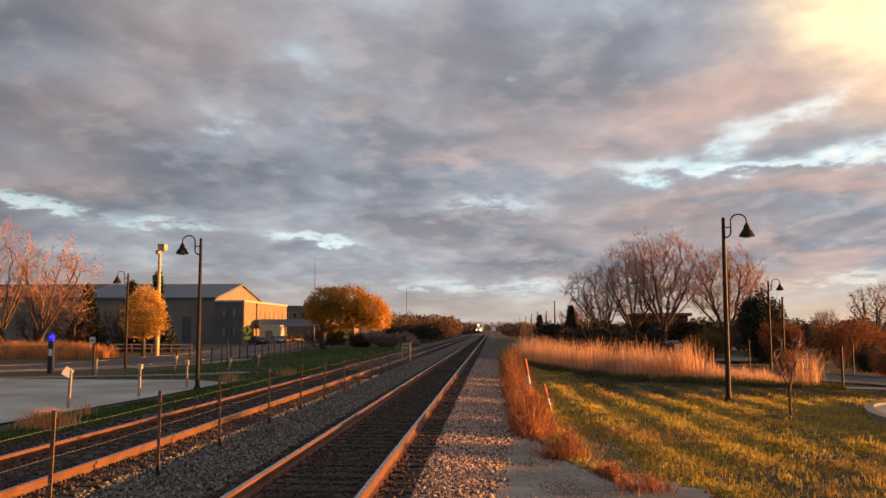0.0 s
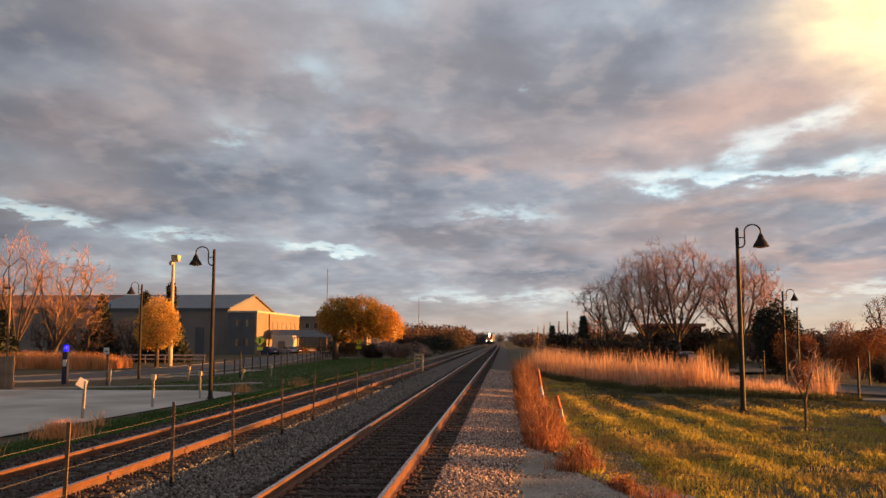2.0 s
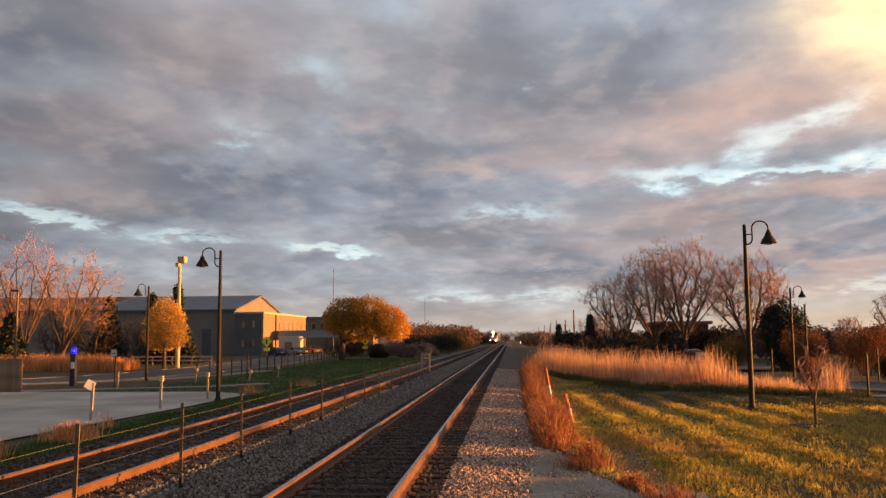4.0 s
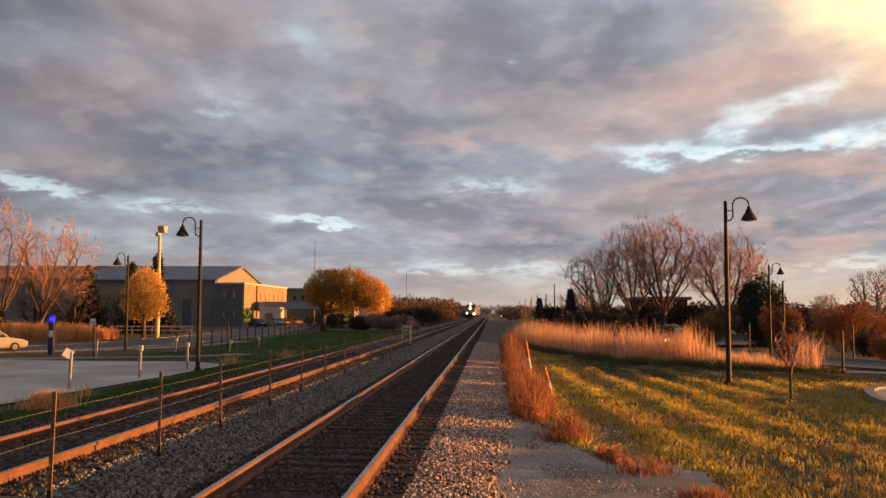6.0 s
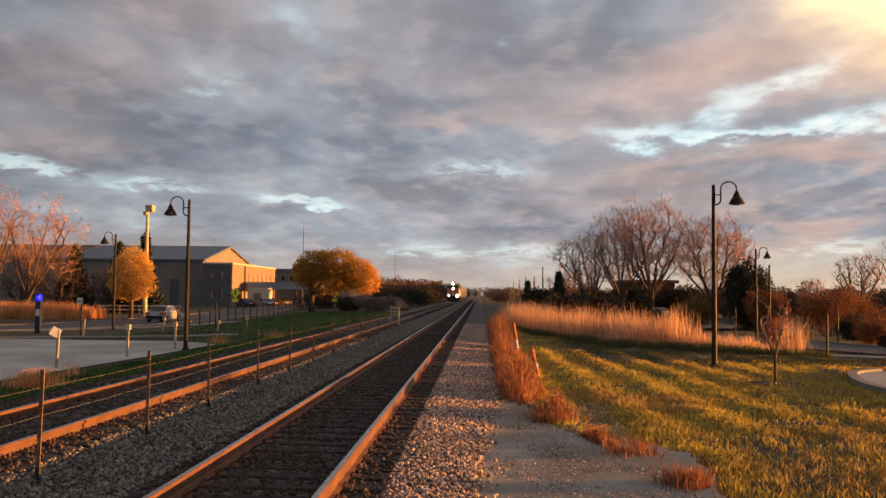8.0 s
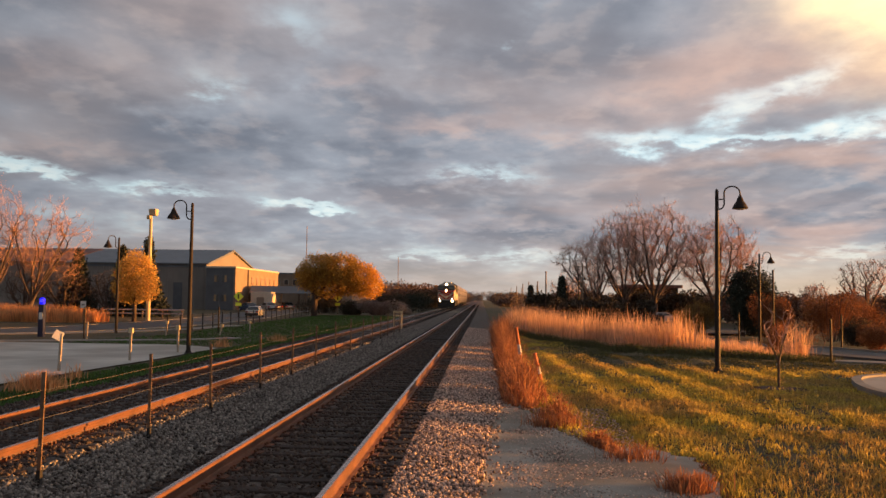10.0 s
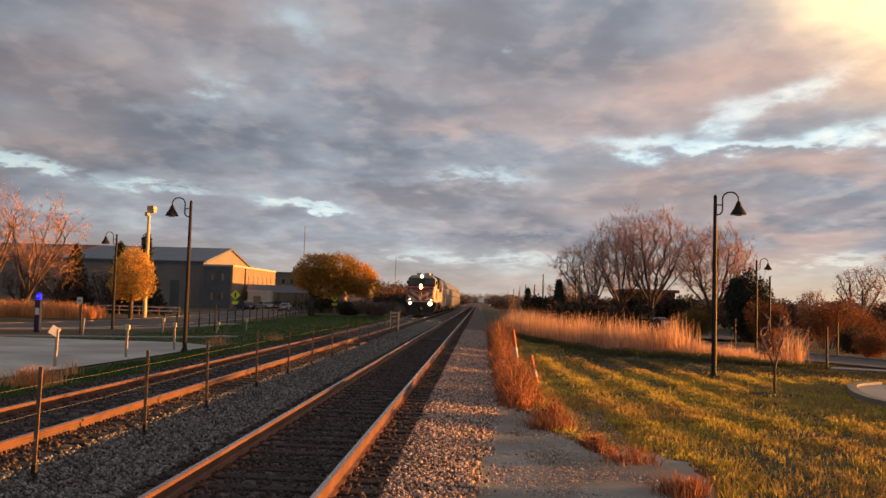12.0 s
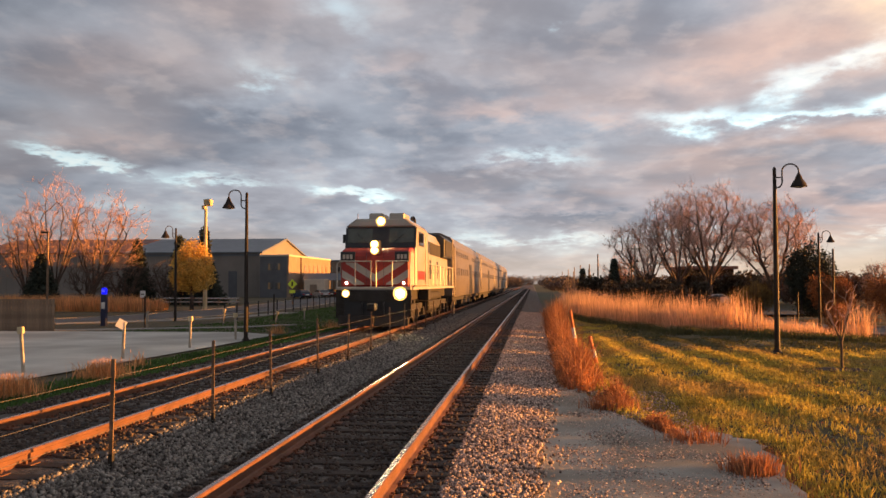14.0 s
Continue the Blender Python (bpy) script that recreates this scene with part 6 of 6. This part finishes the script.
    h = part("headlight", Mesh().disc_y(1.284, 1.297, 0, 4.25, 0.1), M_TRAINLAMP, lo, "lit roof lamp")
    part("reflector", Mesh().disc_y(1.298, 1.318, 0, 4.25, 0.2), M_LAMPHALO, h)
    # front platform: deck, ditch lamps, rails, steps, pilot and coupler
    part("end_sill", Mesh().box(-1.46, 1.46, -0.38, -0.02, 1.5, DECK - 0.002), M_LOCOWHITE, lo, bevel=0.02)
    for s, ma, rad in ((-1, M_TRAINLAMPDIM, 0.08), (1, M_TRAINLAMP, 0.14)):
        h = part("ditch_light", Mesh().disc_y(-0.495, -0.482, s * 1.05, 1.36, rad), ma, lo, "lit ditch lamp")
        part("reflector", Mesh().disc_y(-0.48, -0.46, s * 1.05, 1.36, rad * 1.9), M_LAMPHALO, h)
        part("ditch_light_case", Mesh().disc_y(-0.458, -0.38, s * 1.05, 1.36, rad * 1.95), M_LOCOBLACK, lo)
        part("marker_light", Mesh().disc_y(-0.03, -0.015, s * 1.12, 1.76, 0.05), M_HEADLAMP, lo)
        part("handrail", Mesh().tube([(s * 1.42, -0.34, DECK), (s * 1.42, -0.34, 2.5), (s * 1.32, -0.34, 2.6), (s * 0.1, -0.34, 2.6), (s * 0.1, -0.34, DECK)], 0.026, 6), M_LOCOWHITE, lo, "white handrail")
        part("handrail_post", Mesh().tube([(s * 0.72, -0.34, DECK), (s * 0.72, -0.34, 2.6)], 0.022, 6), M_LOCOWHITE, lo)
        part("step_well", Mesh().box(min(s * 1.14, s * 1.46), max(s * 1.14, s * 1.46), -0.34, -0.13, 0.45, 1.498), M_UNDER, lo)
        for k in range(4):
            part("step", Mesh().box(min(s * 1.12, s * 1.5), max(s * 1.12, s * 1.5), -0.42, -0.345, 0.42 + k * 0.27, 0.45 + k * 0.27), M_UNDER, lo)
        part("snow_blade", Mesh().prism([(-0.5, 0.12), (-0.4, 0.12), (-0.32, 0.52), (-0.42, 0.52)], "x", min(s * 0.05, s * 1.35), max(s * 0.05, s * 1.35)), M_UNDER, lo)
        part("air_hose", Mesh().tube([(s * 0.42, -0.3, 1.1), (s * 0.42, -0.5, 0.95), (s * 0.42, -0.48, 0.6)], 0.03, 6), M_LOCOBLACK, lo)
    part("pilot", Mesh().prism([(-1.4, 1.499), (1.4, 1.499), (1.4, 0.5), (-1.4, 0.5)], "y", -0.32, -0.2), M_LOCOBLACK, lo, bevel=0.03)
    part("coupler", Mesh().box(-0.17, 0.17, -0.85, -0.321, 0.72, 1.0), M_UNDER, lo, bevel=0.05)
    # cab roof and its fittings
    part("cab_roof", Mesh().prism([(-WC, 4.024), (WC, 4.024), (1.02, 4.36), (-1.02, 4.36)], "y", 1.3, 5.0), M_LOCOSILVER, lo, bevel=0.05)
    for x0, x1 in ((-0.62, -0.02), (0.22, 0.86)):
        part("roof_unit", Mesh().box(x0, x1, 2.0, 3.4, 4.364, 4.64), M_LOCOSILVER, lo, bevel=0.05)
    part("horn", Mesh().tube([(0.98, 4.2, 4.3), (0.98, 4.2, 4.5), (0.98, 3.6, 4.52)], [0.05, 0.05, 0.11], 8), M_LOCOBLACK, lo)
    # engine hood, narrower than the cab, with its walkways
    part("hood", Mesh().prism([(-WH, DECK), (WH, DECK), (WH, 3.75), (0.95, 4.22), (-0.95, 4.22), (-WH, 3.75)], "y", 5.004, LEN - 0.7), M_LOCOSILVER, lo, bevel=0.04)
    part("radiator_hood", Mesh().prism([(-1.45, 3.1), (1.45, 3.1), (1.45, 4.1), (1.15, 4.34), (-1.15, 4.34), (-1.45, 4.1)], "y", 12.4, LEN - 0.5), M_LOCOBLACK, lo, bevel=0.04)
    for k in range(2):
        part("roof_fan", Mesh().lathe(0, 7.4 + k * 2.4, [(0.75, 4.224), (0.75, 4.36), (0.6, 4.41)], 20), M_LOCOBLACK, lo)
    part("dynamic_brake_box", Mesh().box(-1.15, 1.15, 5.3, 6.4, 4.0, 4.3), M_LOCOBLACK, lo, bevel=0.05)
    for s in (-1, 1):
        def on(a, b, y0, y1, z0, z1):
            """A plate from a to b outside the centre line on this side."""
            return Mesh().box(min(s * a, s * b), max(s * a, s * b), y0, y1, z0, z1)
        part("nose_side_panel", on(WN + 0.002, WN + 0.014, 0.12, 1.18, DECK + 0.05, 2.95), M_LOCOSILVER, lo, "silver nose side")
        win = part("cab_side_window", on(WC + 0.002, WC + 0.02, 1.9, 3.4, 3.28, 3.86), M_LOCOBLACK, lo)
        part("pane", on(WC + 0.022, WC + 0.03, 2.0, 2.6, 3.34, 3.8), M_TRAINGLASS, win)
        part("pane", on(WC + 0.022, WC + 0.03, 2.7, 3.3, 3.34, 3.8), M_TRAINGLASS, win)
        part("cab_door", on(WC + 0.002, WC + 0.03, 4.0, 4.7, DECK + 0.04, 3.75), M_LOCOSILVER, lo, bevel=0.01)
        part("side_badge", on(WC + 0.002, WC + 0.012, 1.6, 3.8, 1.9, 2.25), M_LOCORED, lo, "red side band")
        part("mirror", on(WC + 0.03, WC + 0.2, 1.75, 1.8, 3.4, 3.75), M_LOCOBLACK, lo)
        for k in range(7):
            y = 5.3 + k * 1.0
            dr = part("hood_door", on(WH + 0.002, WH + 0.03, y, y + 0.9, DECK + 0.1, 3.0), M_LOCOSILVER, lo, bevel=0.008)
            if k in (1, 2, 5):
                part("louvre", on(WH + 0.032, WH + 0.045, y + 0.1, y + 0.8, 1.95, 2.85), M_LOCOBLACK, dr)
            part("latch", on(WH + 0.032, WH + 0.06, y + 0.78, y + 0.84, 2.2, 2.4), M_CHROME, dr)
        part("intake_grille", on(WH + 0.002, WH + 0.05, 5.3, 7.4, 3.12, 3.7), M_LOCOBLACK, lo)
        part("exhaust_panel", on(WH + 0.002, WH + 0.03, 7.6, 12.2, 3.12, 3.7), M_UNDER, lo)
        part("radiator_grille", on(1.452, 1.48, 12.6, LEN - 0.8, 3.2, 4.02), M_UNDER, lo)
        part("walkway", on(0.9, 1.5, -0.02, LEN, 1.5, DECK - 0.004), M_LOCOWHITE, lo, "white walkway edge")
        part("side_handrail", Mesh().tube([(s * 1.47, 5.1, 2.62), (s * 1.47, LEN - 0.3, 2.62)], 0.022, 5), M_LOCOWHITE, lo, "white handrail")
        for k in range(8):
            part("stanchion", Mesh().tube([(s * 1.47, 5.1 + k * 1.64, DECK), (s * 1.47, 5.1 + k * 1.64, 2.62)], 0.02, 5), M_LOCOWHITE, lo)
        part("battery_box", on(1.0, 1.45, 5.3, 6.2, 1.0, 1.49), M_UNDER, lo, bevel=0.02)
        part("air_tank", Mesh().tube([(s * 1.22, 6.5, 1.18), (s * 1.22, 10.5, 1.18)], 0.2, 12), M_UNDER, lo)
        for k in range(2):
            part("grab_iron", Mesh().tube([(s * 1.5, 3.9 + k * 0.95, 1.7), (s * 1.5, 3.9 + k * 0.95, 3.1)], 0.02, 6), M_LOCOWHITE, lo)
    part("underframe", Mesh().box(-0.95, 0.95, -0.4, LEN, 1.05, 1.498), M_UNDER, lo)
    part("fuel_tank", Mesh().prism([(-1.35, 0.95), (1.35, 0.95), (1.35, 0.55), (0.9, 0.28), (-0.9, 0.28), (-1.35, 0.55)], "y", 6.3, 10.7), M_UNDER, lo, bevel=0.06)
    for yb in (1.0, 11.4):
        bo = part("bogie", Mesh().box(-1.15, -1.0, yb, yb + 4.4, 0.5, 0.9).box(1.0, 1.15, yb, yb + 4.4, 0.5, 0.9).box(-0.98, 0.98, yb + 0.9, yb + 1.3, 0.55, 1.04).box(-0.98, 0.98, yb + 3.0, yb + 3.4, 0.55, 1.04), M_UNDER, lo, bevel=0.03)
        for yy in (yb + 0.4, yb + 2.2, yb + 4.0):
            for x in (-0.82, 0.7):
                part("wheel", Mesh().disc_x(x, x + 0.12, yy, 0.5, 0.5, 24), M_UNDER, bo)
            for s in (-1, 1):
                part("axle_box", Mesh().box(min(s * 1.152, s * 1.28), max(s * 1.152, s * 1.28), yy - 0.16, yy + 0.16, 0.36, 0.68), M_UNDER, bo, bevel=0.02)
    return lo


def coach():
    """A tall stainless gallery coach, 26 m long, its front end at y = 0."""
    c = thing("gallery_coach", "tall fluted stainless steel double-deck passenger coach", "railway coach", "coaches")
    L_ = 25.6
    part("body", Mesh().prism([(-1.48, 0.95), (1.48, 0.95), (1.52, 2.0), (1.50, 3.9), (1.25, 4.45), (0.6, 4.75), (-0.6, 4.75), (-1.25, 4.45), (-1.50, 3.9), (-1.52, 2.0)], "y", 0.25, L_), M_STAINLESS, c, bevel=0.02)
    for s in (-1, 1):
        fl = Mesh()
        for k in range(14):
            z = 1.05 + k * 0.075
            fl.box(min(s * 1.50, s * 1.545), max(s * 1.50, s * 1.545), 0.4, 11.6, z, z + 0.04)
            fl.box(min(s * 1.50, s * 1.545), max(s * 1.50, s * 1.545), 14.2, L_ - 0.2, z, z + 0.04)
        part("fluting", fl, M_STAINLESS, c)
        for z0, z1 in ((2.25, 2.68), (3.4, 3.68)):
            for y0, n in ((1.2, 6), (14.6, 6)):
                for k in range(n):
                    part("window", Mesh().box(min(s * 1.49, s * 1.535), max(s * 1.49, s * 1.535), y0 + k * 1.72, y0 + 1.4 + k * 1.72, z0, z1), M_COACHGLASS, c)
        part("door", Mesh().box(min(s * 1.49, s * 1.54), max(s * 1.49, s * 1.54), 11.9, 13.9, 1.0, 3.1), M_LOCOBLACK, c, "dark double entrance door")
    part("end_wall", Mesh().box(-1.4, 1.4, 0.1, 0.249, 1.0, 4.3), M_STAINLESS, c, bevel=0.02)
    part("gangway", Mesh().box(-0.55, 0.55, -0.25, 0.099, 1.0, 3.1), M_LOCOBLACK, c)
    part("underframe", Mesh().box(-1.3, 1.3, 0.3, L_, 0.7, 0.945), M_UNDER, c)
    part("underfloor_case", Mesh().box(-1.25, 1.25, 8.0, 16.0, 0.35, 0.695), M_UNDER, c, bevel=0.04)
    for yb in (2.2, 20.6):
        bo = part("bogie", Mesh().box(-1.15, 1.15, yb, yb + 3.0, 0.4, 0.69), M_UNDER, c, bevel=0.05)
        for yy in (yb + 0.3, yb + 2.7):
            for x in (-0.82, 0.7):
                part("wheel", Mesh().disc_x(x, x + 0.12, yy, 0.46, 0.46, 20), M_UNDER, bo)
    return c


loco = locomotive()
coaches = [coach()]
for _k in range(3):
    coaches.append(copy_thing(coaches[0], pose(0, 0, 0)))


# ---- what moves ----
def motions():
    speed, y_end = 28.9, 33.0
    for ob, back in [(loco, 0.0)] + [(c, 17.6 + k * 26.2) for k, c in enumerate(coaches)]:
        walk(ob, [(t, pose(X_FAR, y_end + speed * (14.0 - t) + back, Z_FAR)) for t in (0.0, 7.0, 14.0)])

    def drive(ob, rows, z):
        out = []
        for i, (t, x, y) in enumerate(rows):
            a, b = rows[max(0, i - 1)], rows[min(len(rows) - 1, i + 1)]
            out.append((t, pose(x, y, z, 0, 0, math.degrees(math.atan2(-(b[1] - a[1]), b[2] - a[2])))))
        walk(ob, out)

    drive(moving_white, [(0.0, -72, 22.5), (3.0, -47, 33.5), (5.0, -33.5, 42.0), (6.0, -27.8, 46.8), (6.5, -25.6, 50.0), (7.0, -24.4, 54.0), (7.5, -23.7, 58.3), (8.2, -23.3, 65.5), (9.2, -23.4, 78), (10.3, -24.6, 96), (11.0, -26.3, 108), (12.0, -28.2, 125), (12.5, -28.3, 132), (13.2, -27.6, 144), (14.0, -27.2, 158)], -0.39)
    drive(moving_dark, [(0.0, 12.0, 167), (1.5, 12.3, 150), (5.0, 13.7, 95), (6.0, 14.6, 73), (6.5, 15.8, 66), (7.0, 17.2, 58), (7.5, 19.5, 51.6), (8.0, 23.2, 46), (9.0, 32.5, 36.5), (10.0, 42, 29.5), (14.0, 84, 8)], -0.97)


motions()
